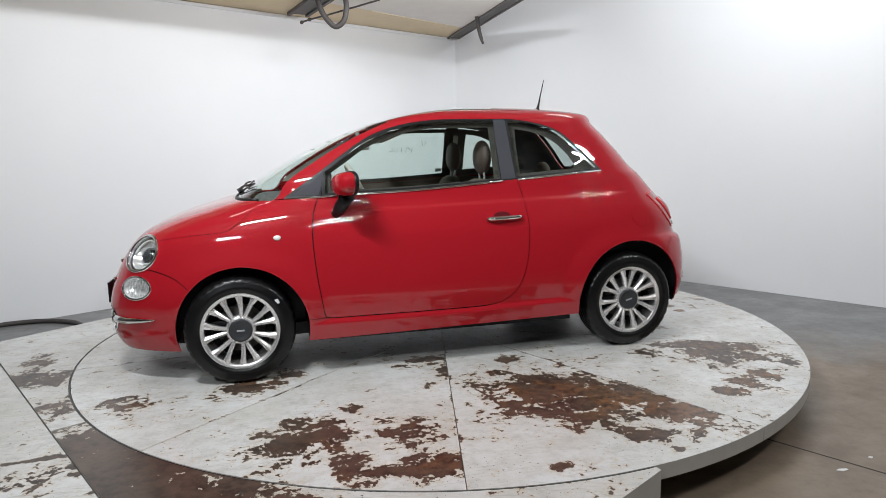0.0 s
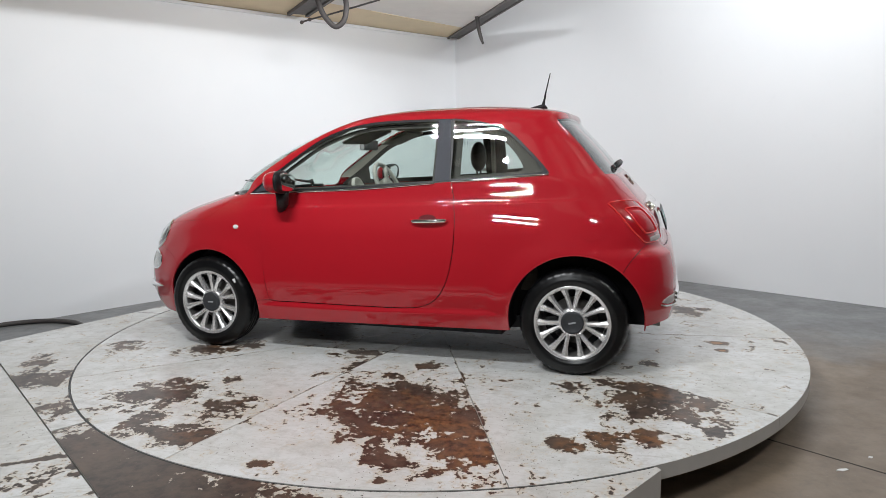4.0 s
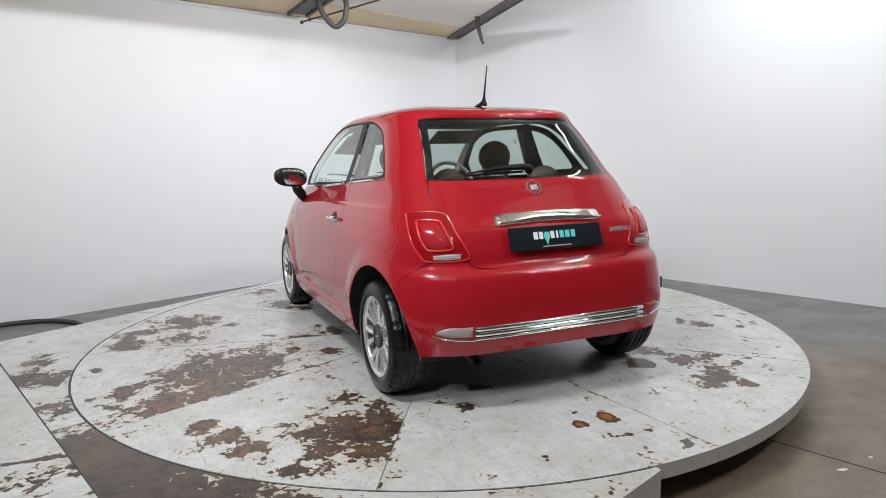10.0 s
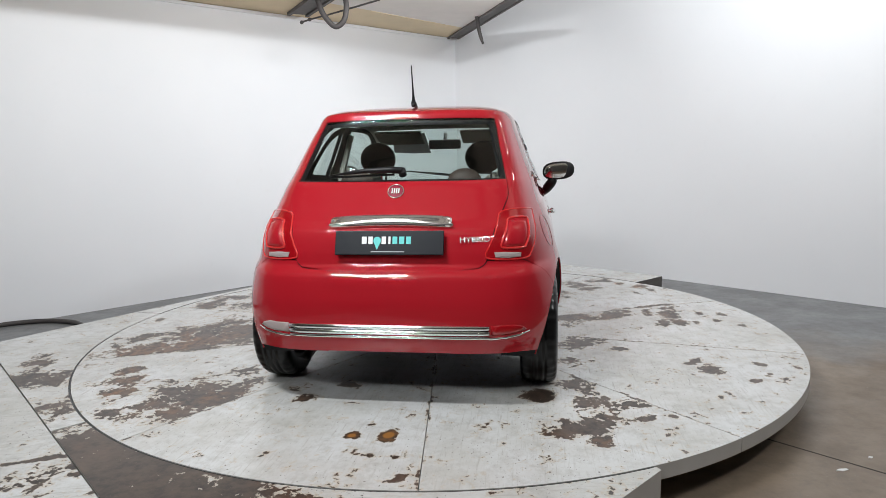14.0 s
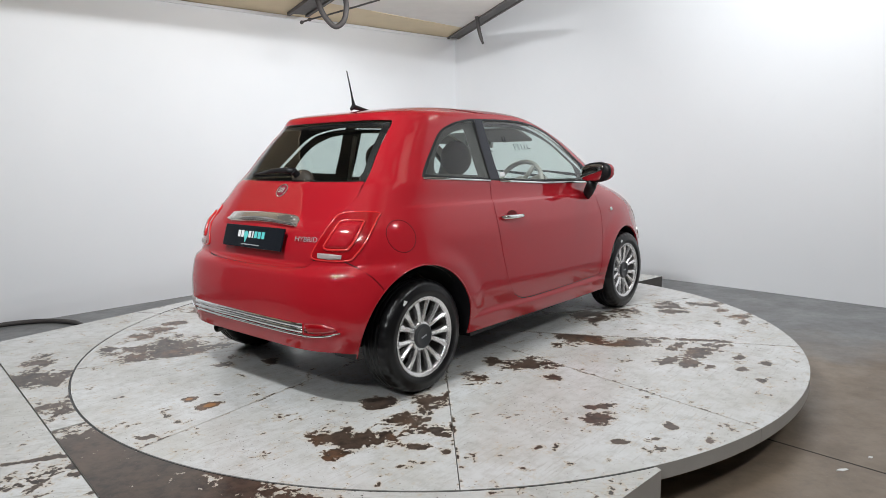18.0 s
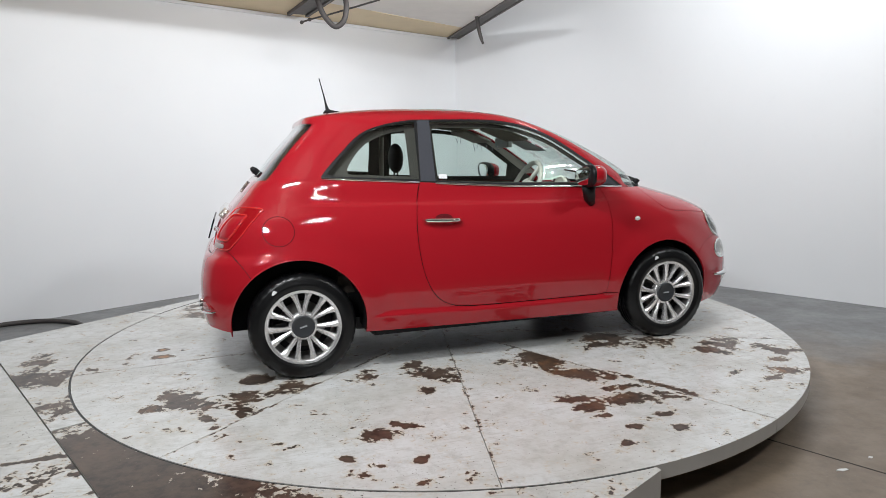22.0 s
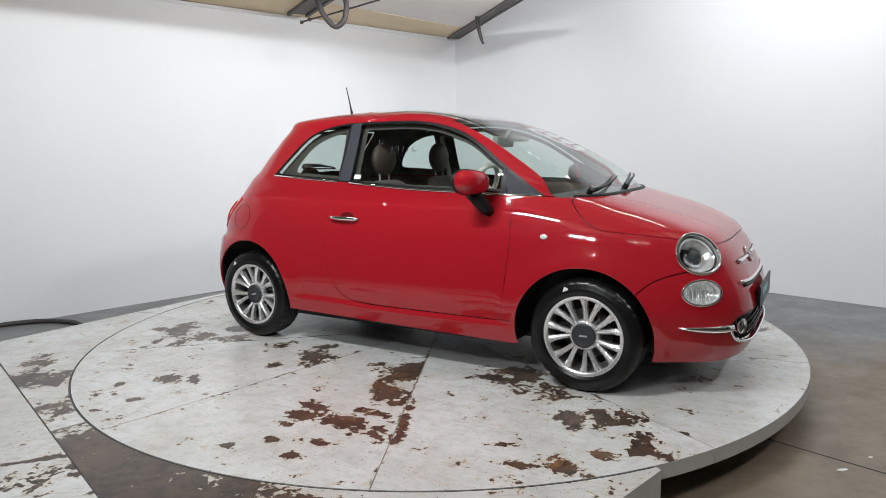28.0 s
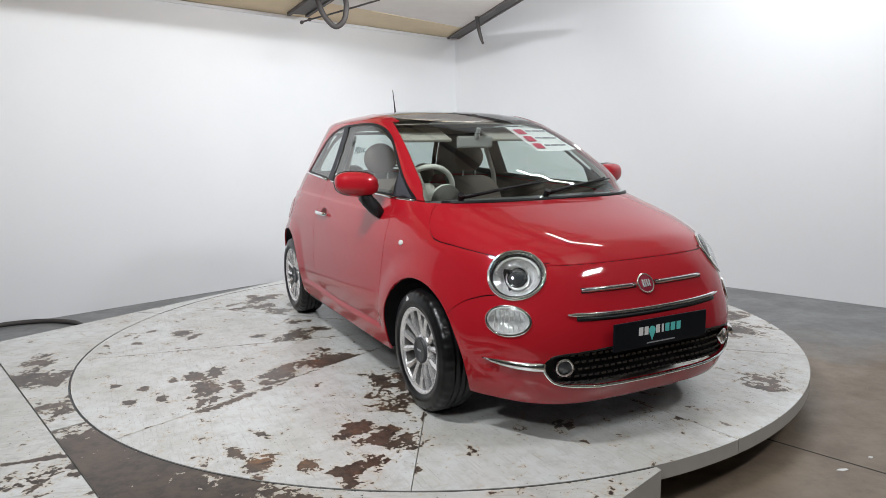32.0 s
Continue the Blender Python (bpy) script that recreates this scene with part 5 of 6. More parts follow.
        smooth(part("edge", fix(bm), M_GLOWRED, mother))


def build_trim(car):
    low = [(0.878, 0.974)] + rounded([(0.70, 0.982), (0.459, 0.993), (0.098, 1.006), (-0.36, 1.038)], steps=3)
    both_sides("belt_strip", lambda: ribbon(low, SIDE, 0.0065, 0.003), M_CHROME, car, "chrome strip under the side windows")
    rear_low = [(-0.458, 1.044), (-0.6, 1.054), (-0.8, 1.068), (-1.003, 1.081)]
    both_sides("belt_strip", lambda: ribbon(rear_low, SIDE, 0.0065, 0.003), M_CHROME, car, "chrome strip under the side windows")
    both_sides("window_divider", lambda: ribbon([(0.690, 0.985), (0.665, 1.125)], SIDE, 0.004, 0.001), M_PILLAR, car)
    both_sides("corner_pane", lambda: patch(bmesh.new(), [(0.70, 0.992), (0.85, 0.986), (0.78, 1.040), (0.682, 1.108), (0.672, 1.118), (0.685, 1.05)], SIDE, 0.001, 2), M_PILLAR, car, "dark grey window corner")
    # door handles
    def handle():
        bm = bmesh.new()
        pts = []
        for i in range(11):
            s = i / 10
            x = -0.235 - 0.222 * s
            z = 0.829 + 0.006 * s
            pts.append(Vector((x, skin_side(x, z) + 0.006 + 0.024 * math.sin(s * math.pi) ** 0.5, z)))
        tube(bm, pts, [0.006] + [0.0125] * 9 + [0.006], 10)
        return bm
    both_sides("door_handle", handle, M_CHROME, car, "chrome door handle")
    # no hollow here: the cup's shade is in the oval's dark red
    both_sides("handle_cup", lambda: patch(bmesh.new(), oval(-0.335, 0.840, 0.052, 0.026, 20), SIDE, 0.0012, 3, -0.0), M_REDDARK, car, "flat dark red oval for the shaded cup behind the handle")
    both_sides("side_indicator", lambda: patch(bmesh.new(), oval(0.934, 0.778, 0.020, 0.013, 18), SIDE, 0.004, 3, 0.004, 0.006), M_PEARL, car, "small clear side indicator")
    both_sides("arch_liner", lambda: liner(1.135, 0.285, 0.350), M_DARK, car, "black wheel arch liner")
    both_sides("arch_liner", lambda: liner(-1.165, 0.300, 0.360), M_DARK, car, "black wheel arch liner")
    # arch lips
    for cx, cz, r in ((1.135, 0.285, 0.352), (-1.165, 0.300, 0.362)):
        line = [(cx + r * math.cos(a), cz + r * math.sin(a)) for a in [math.radians(-8 + 196 * k / 36) for k in range(37)]]
        both_sides("arch_lip", lambda line=line: ribbon([q for q in line if q[1] > 0.23], SIDE, 0.004, -0.003), M_RED, car)
    part("fuel_flap", patch(bmesh.new(), FLAP_LINE, SIDE, 0.0022, 4, 0.001, 0.003), M_RED, car)
    ob = car.children[-1]
    ob.data.transform(Matrix.Diagonal((1, -1, 1, 1)))
    ob.data.flip_normals()
    smooth(ob)
    ring = ribbon(FLAP_LINE, SIDE, 0.0022, -0.0005, True, 6)
    part("flap_seam", flip_y(ring), M_REDDARK, car)

    # the nose
    view = FRONT
    for a, b in ((-0.335, -0.055), (0.055, 0.335)):
        line = [(a + (b - a) * i / 10, 0.636 + 0.004 * abs((a + (b - a) * i / 10) / 0.3)) for i in range(11)]
        smooth(part("chrome_bar", ribbon(line, view, [0.005] + [0.0095] * 9 + [0.005], 0.005), M_CHROME, car, "chrome bar beside the badge"))
        smooth(part("bar_groove", ribbon(line, view, 0.013, -0.005), M_DARK, car))
    line = [(-0.42 + 0.84 * i / 24, 0.541 + 0.013 * (abs(-0.42 + 0.84 * i / 24) / 0.42) ** 2) for i in range(25)]
    smooth(part("chrome_bar", ribbon(line, view, [0.004] + [0.009] * 23 + [0.004], 0.006), M_CHROME, car, "long chrome bar across the nose"))
    smooth(part("bar_groove", ribbon([(a, b - 0.016) for a, b in line[1:-1]], view, 0.010, -0.002), M_DARK, car))
    full = GRILLE[1:-1]
    outline = [(-a, b) for a, b in reversed(full)] + full
    part("grille_back", patch(bmesh.new(), outline, view, -0.030, 4), M_DARK, car, "black lower grille")
    bm = bmesh.new()
    box(bm, Vector((-0.006, -0.0105, -0.0045)), Vector((0.006, 0.0105, 0.0045)))
    bar_mesh = bpy.data.meshes.new("grille_bar")
    bm.to_mesh(bar_mesh)
    bm.free()
    bar_mesh.materials.append(M_GRILLE)
    for row in range(5):
        z = 0.276 + row * 0.029
        for k in range(33):
            y = -0.512 + (k + 0.5 * (row % 2)) * 0.0315
            if inside([(a * 0.97, b) for a, b in outline], (y, z)) and inside(outline, (y * 1.06, z)):
                bar = new("grille_bar", bar_mesh)
                bar.parent = car
                bar.location = on_skin(view, y, z, -0.018)
    smooth(part("grille_edge", ribbon([(a, b) for a, b in outline if b > 0.36 and abs(a) < 0.515], view, 0.006, -0.004), M_DARK, car))
    low_edge = [q for q in full if q[1] < 0.375]
    lip = [(-a, b) for a, b in low_edge] + [(-0.2, 0.253), (-0.1, 0.251), (0.0, 0.250), (0.1, 0.251), (0.2, 0.253)] + low_edge[::-1]
    smooth(part("grille_lip", ribbon(lip, view, 0.0065, 0.004), M_CHROME, car, "chrome lip under the grille"))
    def whisker():
        bm = bmesh.new()
        pts = [on_skin(FRONT, y, z, 0.006) for y, z in ((0.524, 0.353), (0.56, 0.352), (0.60, 0.353), (0.635, 0.356), (0.66, 0.359), (0.682, 0.363))]
        tube(bm, pts, [0.021, 0.020, 0.018, 0.014, 0.009, 0.003], 10)
        return bm
    both_sides("chrome_whisker", whisker, M_CHROME, car, "tapering chrome blade on the bumper")
    for s in (1, -1):
        p = on_skin(view, 0.452 * s, 0.347, -0.006)
        m = frame_at(facing(p), p)
        bm = lathe(bmesh.new(), [(0.026, -0.01), (0.028, 0.008), (0.034, 0.012), (0.038, 0.006), (0.038, -0.01)], 28, "z")
        bmesh.ops.transform(bm, matrix=m, verts=bm.verts)
        fog = smooth(part("fog_lamp", bm, M_CHROME, car, "small fog lamp in a chrome ring"))
        bm = lathe(bmesh.new(), [(0.027, 0.0), (0.018, 0.006), (0.0, 0.008)], 24, "z")
        bmesh.ops.transform(bm, matrix=m, verts=bm.verts)
        smooth(part("fog_lens", bm, M_BULB, fog, "dark clear lens"))
    badge(car, on_skin(view, 0.0, 0.637, 0.004), facing(on_skin(view, 0.0, 0.637)), 0.045)
    plate(car, Matrix.Translation((1.893, 0.012, 0.450)) @ frame_turn((1, 0, 0)))

    # the tail
    bump = REAR
    for z0, r in ((0.412, 0.013), (0.388, 0.012), (0.366, 0.007)):
        line = [(-0.475 + 0.95 * i / 20, z0) for i in range(21)]
        smooth(part("bumper_chrome", ribbon(line, bump, r, 0.002), M_CHROME, car, "chrome strip along the rear bumper"))
    both_sides("bumper_line", lambda: ribbon([(0.475, 0.362), (0.55, 0.366), (0.61, 0.374), (0.655, 0.388)], bump, [0.006, 0.0055, 0.005, 0.003], 0.003), M_CHROME, car)
    outline = [(0.484, 0.378), (0.56, 0.379), (0.60, 0.384), (0.645, 0.397), (0.63, 0.412), (0.59, 0.424), (0.484, 0.424)]
    smooth(part("reflector", patch(bmesh.new(), outline, bump, 0.003, 3, 0.002, 0.005), M_CLEARGREY, car, "clear grey bumper lamp"))
    smooth(part("reflector", flip_y(patch(bmesh.new(), outline, bump, 0.003, 3, 0.002, 0.005)), M_TAILRED, car, "red bumper reflector"))
    edge = rounded([(-0.292, 0.872), (-0.284, 0.896), (-0.20, 0.905), (0.0, 0.909), (0.20, 0.905), (0.284, 0.896), (0.292, 0.872), (0.278, 0.860), (0.0, 0.866), (-0.278, 0.860)], True, 3)
    bm = patch(bmesh.new(), edge, bump, 0.022, 5, 0.012, 0.024)
    smooth(part("boot_handle", bm, M_SATIN, car, "chrome boot handle over the plate"))
    badge(car, on_skin(bump, 0.0, 1.024, 0.003), facing(on_skin(bump, 0.0, 1.024)), 0.042)
    plate(car, Matrix.Translation((-1.606, -0.004, 0.798)) @ frame_turn((-1, 0, 0), 18))
    bm = lettering("HYBRID", 0.036, 0.002)
    bmesh.ops.scale(bm, vec=(1.15, 1, 1), verts=bm.verts)
    p = on_skin(bump, -0.405, 0.806, 0.003)
    bmesh.ops.transform(bm, matrix=frame_at((Vector((0.18, -0.98, 0)).normalized(), Vector((0.34, 0.06, 0.94)).normalized(), skin_normal(p)), p), verts=bm.verts)
    part("lettering", bm, M_STEEL, car, "raised chrome letters HYBRID")
    # printed black border of the rear window
    ring = [(-a, b) for a, b in reversed(REAR_GLASS)] + REAR_GLASS[1:-1]
    bm = bmesh.new()
    rows = [[bm.verts.new(on_skin(bump, a * kx, 1.222 + (b - 1.232) * kz, -0.006)) for a, b in ring] for kx, kz in ((0.995, 0.99), (0.955, 0.93), (0.93, 0.87))]
    for r0, r1 in zip(rows, rows[1:]):
        for i in range(len(ring)):
            bm.faces.new((r0[i], r0[(i + 1) % len(ring)], r1[(i + 1) % len(ring)], r1[i]))
    part("glass_border", bm, M_DARK, car, "printed black border of the rear window")
    # rear wiper
    bm = bmesh.new()
    p0, p1 = on_skin(bump, -0.02, 1.105, 0.030), on_skin(bump, 0.345, 1.090, 0.022)
    tube(bm, [p0, p0.lerp(p1, 0.15) + Vector((-0.006, 0, 0.008)), p0.lerp(p1, 0.5) + Vector((-0.008, 0, 0.012)), p1], [0.018, 0.017, 0.012, 0.004], 8)
    wiper = smooth(part("rear_wiper", bm, M_DARK, car, "black rear wiper"))
    bm = bmesh.new()
    tube(bm, [on_skin(bump, 0.02 + 0.03 * k, 1.098 - 0.001 * k, 0.012) for k in range(12)], 0.006, 6)
    part("blade", bm, M_RUBBER, wiper)
    bm = bmesh.new()
    tube(bm, [on_skin(bump, -0.02, 1.105, 0.0), on_skin(bump, -0.02, 1.105, 0.034)], 0.020, 14)
    part("pivot", bm, M_DARK, wiper)
    # high brake light and washer dot
    bm = bmesh.new()
    tube(bm, [(-1.035, 0.0, 1.405), (-1.055, 0.0, 1.410)], 0.008, 10)
    part("washer_jet", bm, M_DARK, car)
    # antenna
    bm = bmesh.new()
    tube(bm, [(-0.735, 0, 1.470), (-0.78, 0, 1.474), (-0.83, 0, 1.480), (-0.868, 0, 1.488), (-0.888, 0, 1.470)], [0.003, 0.008, 0.013, 0.016, 0.008], 10)
    ant = smooth(part("antenna", bm, M_DARK, car, "short black roof antenna"))
    bm = bmesh.new()
    tube(bm, [(-0.862, 0, 1.485), (-0.866, 0, 1.505), (-0.872, 0, 1.53), (-0.882, 0, 1.58), (-0.908, 0, 1.690)], [0.013, 0.010, 0.0065, 0.0045, 0.0030], 8)
    smooth(part("rod", bm, M_DARK, ant))
    # front wipers and cowl
    smooth(part("cowl", ribbon([(-0.58 + 1.16 * i / 24, 0.972) for i in range(25)], FRONT, 0.011, -0.003), M_DARK, car, "black cowl under the windscreen"))
    for y0, y1 in ((-0.50, 0.02), (-0.04, 0.44)):
        bm = bmesh.new()
        pts = [on_skin(FRONT, y0 + (y1 - y0) * s, 0.980 + 0.058 * s, 0.020 + 0.010 * math.sin(s * math.pi)) for s in [k / 8 for k in range(9)]]
        tube(bm, pts, [0.012, 0.010, 0.009, 0.008, 0.007, 0.006, 0.006, 0.005, 0.004], 8)
        arm = smooth(part("wiper", bm, M_DARK, car, "black windscreen wiper"))
        bm = bmesh.new()
        tube(bm, [on_skin(FRONT, y0 + (y1 - y0) * s, 0.988 + 0.064 * s, 0.009) for s in [0.05 + 0.9 * k / 10 for k in range(11)]], 0.006, 6)
        part("blade", bm, M_RUBBER, arm)
        bm = bmesh.new()
        q = on_skin(FRONT, y0, 0.982, 0.0)
        tube(bm, [q, q + skin_normal(q) * 0.035], 0.016, 12)
        part("pivot", bm, M_DARK, arm)
    # exhaust and underbody
    bm = bmesh.new()
    tube(bm, [(-1.2, 0.42, 0.24), (-1.5, 0.43, 0.245), (-1.60, 0.43, 0.235)], 0.022, 12, caps=False)
    part("exhaust", bm, M_DISC, car, "dull steel exhaust pipe")
    bm = bmesh.new()
    slab(bm, [(1.62, -0.55), (1.62, 0.55), (1.45, 0.60), (0.76, 0.60), (0.74, 0.765), (-0.76, 0.765), (-0.78, 0.60), (-1.02, 0.55), (-1.02, -0.55), (-0.78, -0.60), (-0.76, -0.765), (0.74, -0.765), (0.76, -0.60), (1.45, -0.60)], 0.20, 0.27)
    part("underbody", bm, M_DARK, car, "black underbody")
    bm = bmesh.new()
    box(bm, (0.80, -0.56, 0.26), (1.60, 0.56, 0.72))
    part("engine_bay", bm, M_DARK, car)
    bm = bmesh.new()
    box(bm, (-1.52, -0.5, 0.31), (-0.76, 0.5, 0.70))
    part("boot_floor", bm, M_DARK, car)


def frame_turn(out, lean=0):
    """A turn that sets x to the reader's right, y up and z outwards; lean tips it back."""
    w = Vector(out).normalized()
    u = Vector((0, 0, 1)).cross(w).normalized()
    m = Matrix((u, Vector((0, 0, 1)), w)).transposed().to_4x4()
    return m @ pose(0, 0, 0, -lean)


def badge(car, at, view, r):
    bm = lathe(bmesh.new(), [(r, -0.003), (r, 0.003), (r * 0.95, 0.006), (r * 0.90, 0.004), (r * 0.87, 0.003)], 32, "z")
    m = frame_at(view, at)
    bmesh.ops.transform(bm, matrix=m, verts=bm.verts)
    ob = smooth(part("badge", bm, M_SATIN, car, "round chrome badge with a dark red face"))
    bm = lathe(bmesh.new(), [(r * 0.89, 0.0025), (0.0, 0.0035)], 28, "z")
    bmesh.ops.transform(bm, matrix=m, verts=bm.verts)
    part("badge_face", bm, M_BADGE, ob)
    for k in (-1.5, -0.5, 0.5, 1.5):
        x = k * r * 0.26
        bm = bmesh.new()
        box(bm, (x - r * 0.075, -r * 0.36, 0.003), (x + r * 0.075, r * 0.36, 0.0065))
        bmesh.ops.transform(bm, matrix=m, verts=bm.verts)
        part("badge_bar", bm, M_STEEL, ob)


def plate(car, m):
    """A black show plate with plain bars for its mark."""
    bm = bmesh.new()
    box(bm, (-0.26, -0.058, -0.006), (0.26, 0.058, 0.003), 0.003)
    bmesh.ops.transform(bm, matrix=m, verts=bm.verts)
    ob = part("plate", bm, M_PLATE, car, "black show plate with white and turquoise bars")
    bars = ((-0.118, 0.026, 0), (-0.088, 0.024, 0), (-0.024, 0.024, 0), (0.003, 0.012, 0), (0.029, 0.026, 1), (0.061, 0.028, 1), (0.094, 0.026, 1))
    for x, w, tone in bars:
        bm = bmesh.new()
        box(bm, (x - w * 0.44, -0.006, 0.002), (x + w * 0.44, 0.029, 0.0042))
        bmesh.ops.transform(bm, matrix=m, verts=bm.verts)
        part("mark_bar", bm, M_TEAL if tone else M_PAPER, ob)
    bm = bmesh.new()
    ring = [(-0.056 + 0.018 * math.cos(a), 0.010 + 0.018 * math.sin(a)) for a in [math.radians(-30 + 240 * k / 16) for k in range(17)]] + [(-0.056, -0.034)]
    slab(bm, ring, 0.002, 0.0042)
    bmesh.ops.transform(bm, matrix=m, verts=bm.verts)
    part("mark_pin", bm, M_TEAL, ob)
    bm = bmesh.new()
    box(bm, (-0.085, -0.045, 0.002), (0.075, -0.040, 0.004))
    bmesh.ops.transform(bm, matrix=m, verts=bm.verts)
    part("mark_line", bm, M_GREYMARK, ob)


def liner(cx, cz, r):
    """The inside of a wheel arch."""
    bm = bmesh.new()
    rows = []
    for k in range(25):
        a = math.radians(-10 + 200 * k / 24)
        x, z = cx + r * math.cos(a), max(0.2, cz + r * math.sin(a))
        rows.append((bm.verts.new((x, skin_side(x, max(z, 0.2)) - 0.008, z)), bm.verts.new((x, 0.52, z))))
    for p, q in zip(rows, rows[1:]):
        bm.faces.new((p[0], q[0], q[1], p[1]))
    bm.faces.new([q[1] for q in rows])
    return bm


def build_mirrors(car):
    for s in (1, -1):
        bm = bmesh.new()
        bmesh.ops.create_uvsphere(bm, u_segments=28, v_segments=18, radius=1.0)
        for q in bm.verts:
            x, y, z = q.co
            k = (abs(x) ** 2.7 + abs(y) ** 2.7 + abs(z) ** 2.7) ** (-1 / 2.7)
            x, y, z = x * k, y * k, z * k
            x = x * 0.082 if x > 0 else max(x, -0.06) * 0.085
            q.co = Vector((x, y * 0.117, z * 0.064 + 0.008 * y * s))
        m = Matrix.Translation((0.553, 0.843 * s, 1.056)) @ pose(0, 0, 0, 0, 0, 10 * s)
        bmesh.ops.transform(bm, matrix=m, verts=bm.verts)
        ob = smooth(part("door_mirror", bm, M_RED, car, "red door mirror on a black foot"))
        bm = bmesh.new()
        bmesh.ops.create_uvsphere(bm, u_segments=24, v_segments=10, radius=1.0)
        for q in bm.verts:
            x, y, z = q.co
            k = (abs(x) ** 2.7 + abs(y) ** 2.7 + abs(z) ** 2.7) ** (-1 / 2.7)
            q.co = Vector((x * k * 0.017, y * k * 0.101, z * k * 0.055 + 0.008 * y * k * s))
        bmesh.ops.transform(bm, matrix=m @ pose(-0.036, 0, 0, 0, -3, -12 * s), verts=bm.verts)
        smooth(part("mirror_glass", bm, M_MIRROR, ob, "mirror glass"))
        bm = bmesh.new()
        bmesh.ops.create_uvsphere(bm, u_segments=24, v_segments=12, radius=1.0)
        for q in bm.verts:
            x, y, z = q.co
            k = (abs(x) ** 2.7 + abs(y) ** 2.7 + abs(z) ** 2.7) ** (-1 / 2.7)
            q.co = Vector((-0.013 + x * k * 0.026, y * k * 0.120, z * k * 0.068 + 0.008 * y * k * s))
        bmesh.ops.transform(bm, matrix=m, verts=bm.verts)
        smooth(part("mirror_rim", bm, M_DARK, ob, "black rim"))
        bm = bmesh.new()
        pts = [(0.560, 0.815 * s, 0.998), (0.572, 0.790 * s, 0.965), (0.595, 0.757 * s, 0.922), (0.622, 0.732 * s, 0.885)]
        tube(bm, pts, [0.044, 0.037, 0.036, 0.024], 14)
        for q in bm.verts:
            q.co.y = s * min(abs(q.co.y), 0.83)
        smooth(part("mirror_foot", bm, M_DARK, ob, "black mirror foot"))


def build_cabin(car, bm, names):
    upper = [f for f in bm.faces if names[f.index] in ("roof", "roof_panel") or (names[f.index] == "side_panel" and f.calc_center_median().z > 1.03 and f.calc_center_median().x > -0.45)]
    split_loose(panel("headliner", upper, M_CREAM, car, "pale beige headlining and pillars", both=True, lift=-0.028))
    back = [f for f in bm.faces if names[f.index] == "spoiler" or (names[f.index] == "side_panel" and f.calc_center_median().z > 1.03 and f.calc_center_median().x <= -0.45)]
    split_loose(panel("rear_pillar_lining", back, M_DASH, car, "dark rear pillar lining", both=True, lift=-0.020))
    gate = [f for f in bm.faces if names[f.index] == "tailgate"]
    panel("tailgate_lining", gate, M_DASH, car, "dark lining inside the tailgate", both=True, lift=-0.022)
    ring = [f for f in bm.faces if names[f.index] in ("window_trim", "door_window", "quarter_window", "pillar_trim") and not inside(DOOR_INNER, flat(SIDE, f.calc_center_median())) and not inside(QUARTER_INNER, flat(SIDE, f.calc_center_median()))]
    split_loose(panel("door_frame_lining", [f for f in ring if f.calc_center_median().x > -0.40], M_LINING, car, "dark window surround", both=True, lift=-0.042))
    split_loose(panel("quarter_lining", [f for f in ring if f.calc_center_median().x <= -0.40], M_LINING, car, "dark rear window surround", both=True, lift=-0.042))
    lower = [f for f in bm.faces if names[f.index] in ("door", "side_panel") and f.calc_center_median().z < 1.045 and -1.25 < f.calc_center_median().x < 0.85]
    split_loose(panel("side_lining", lower, M_BROWN, car, "brown door linings", both=True, lift=-0.055))
    bm.free()
    # dashboard
    bm = bmesh.new()
    prof = [(1.06, 0.955), (0.92, 0.962), (0.78, 0.958), (0.70, 0.935), (0.665, 0.88), (0.68, 0.78), (0.74, 0.62), (1.06, 0.60)]
    rows = []
    for y in (-0.60, -0.4, -0.2, 0.0, 0.2, 0.4, 0.60):
        pull = 0.05 * (y / 0.6) ** 2
        rows.append([bm.verts.new((x - pull, y, z)) for x, z in prof])
    for r0, r1 in zip(rows, rows[1:]):
        for j in range(len(prof)):
            bm.faces.new((r0[j], r0[(j + 1) % len(prof)], r1[(j + 1) % len(prof)], r1[j]))
    bm.faces.new(rows[0])
    bm.faces.new(rows[-1][::-1])
    bmesh.ops.recalc_face_normals(bm, faces=bm.faces[:])
    smooth(part("dashboard", bm, M_DASH, car, "dark grey dashboard"), False)
    bm = bmesh.new()
    box(bm, (0.655, -0.58, 0.80), (0.676, 0.58, 0.90), 0.008)
    part("dash_fascia", bm, M_IVORY, car, "ivory dashboard fascia")
    # steering wheel, right-hand drive
    m = Matrix.Translation((0.355, -0.345, 0.972)) @ pose(0, 0, 0, 0, -64, 0)
    bm = bmesh.new()
    tube(bm, [(0.178 * math.cos(a * math.tau / 36), 0.178 * math.sin(a * math.tau / 36), 0) for a in range(36)], 0.016, 10, True)
    bmesh.ops.transform(bm, matrix=m, verts=bm.verts)
    wheel = smooth(part("steering_wheel", bm, M_IVORY, car, "ivory steering wheel"))
    bm = lathe(bmesh.new(), [(0.0, 0.022), (0.05, 0.020), (0.068, 0.006), (0.06, -0.04), (0.03, -0.25)], 24, "z")
    bmesh.ops.transform(bm, matrix=m, verts=bm.verts)
    smooth(part("wheel_hub", bm, M_IVORY, wheel))
    for a in (90, 210, 330):
        bm = bmesh.new()
        c, s_ = math.cos(math.radians(a)), math.sin(math.radians(a))
        tube(bm, [(0.05 * c, 0.05 * s_, 0.0), (0.17 * c, 0.17 * s_, 0.0)], 0.016, 8)
        bmesh.ops.transform(bm, matrix=m, verts=bm.verts)
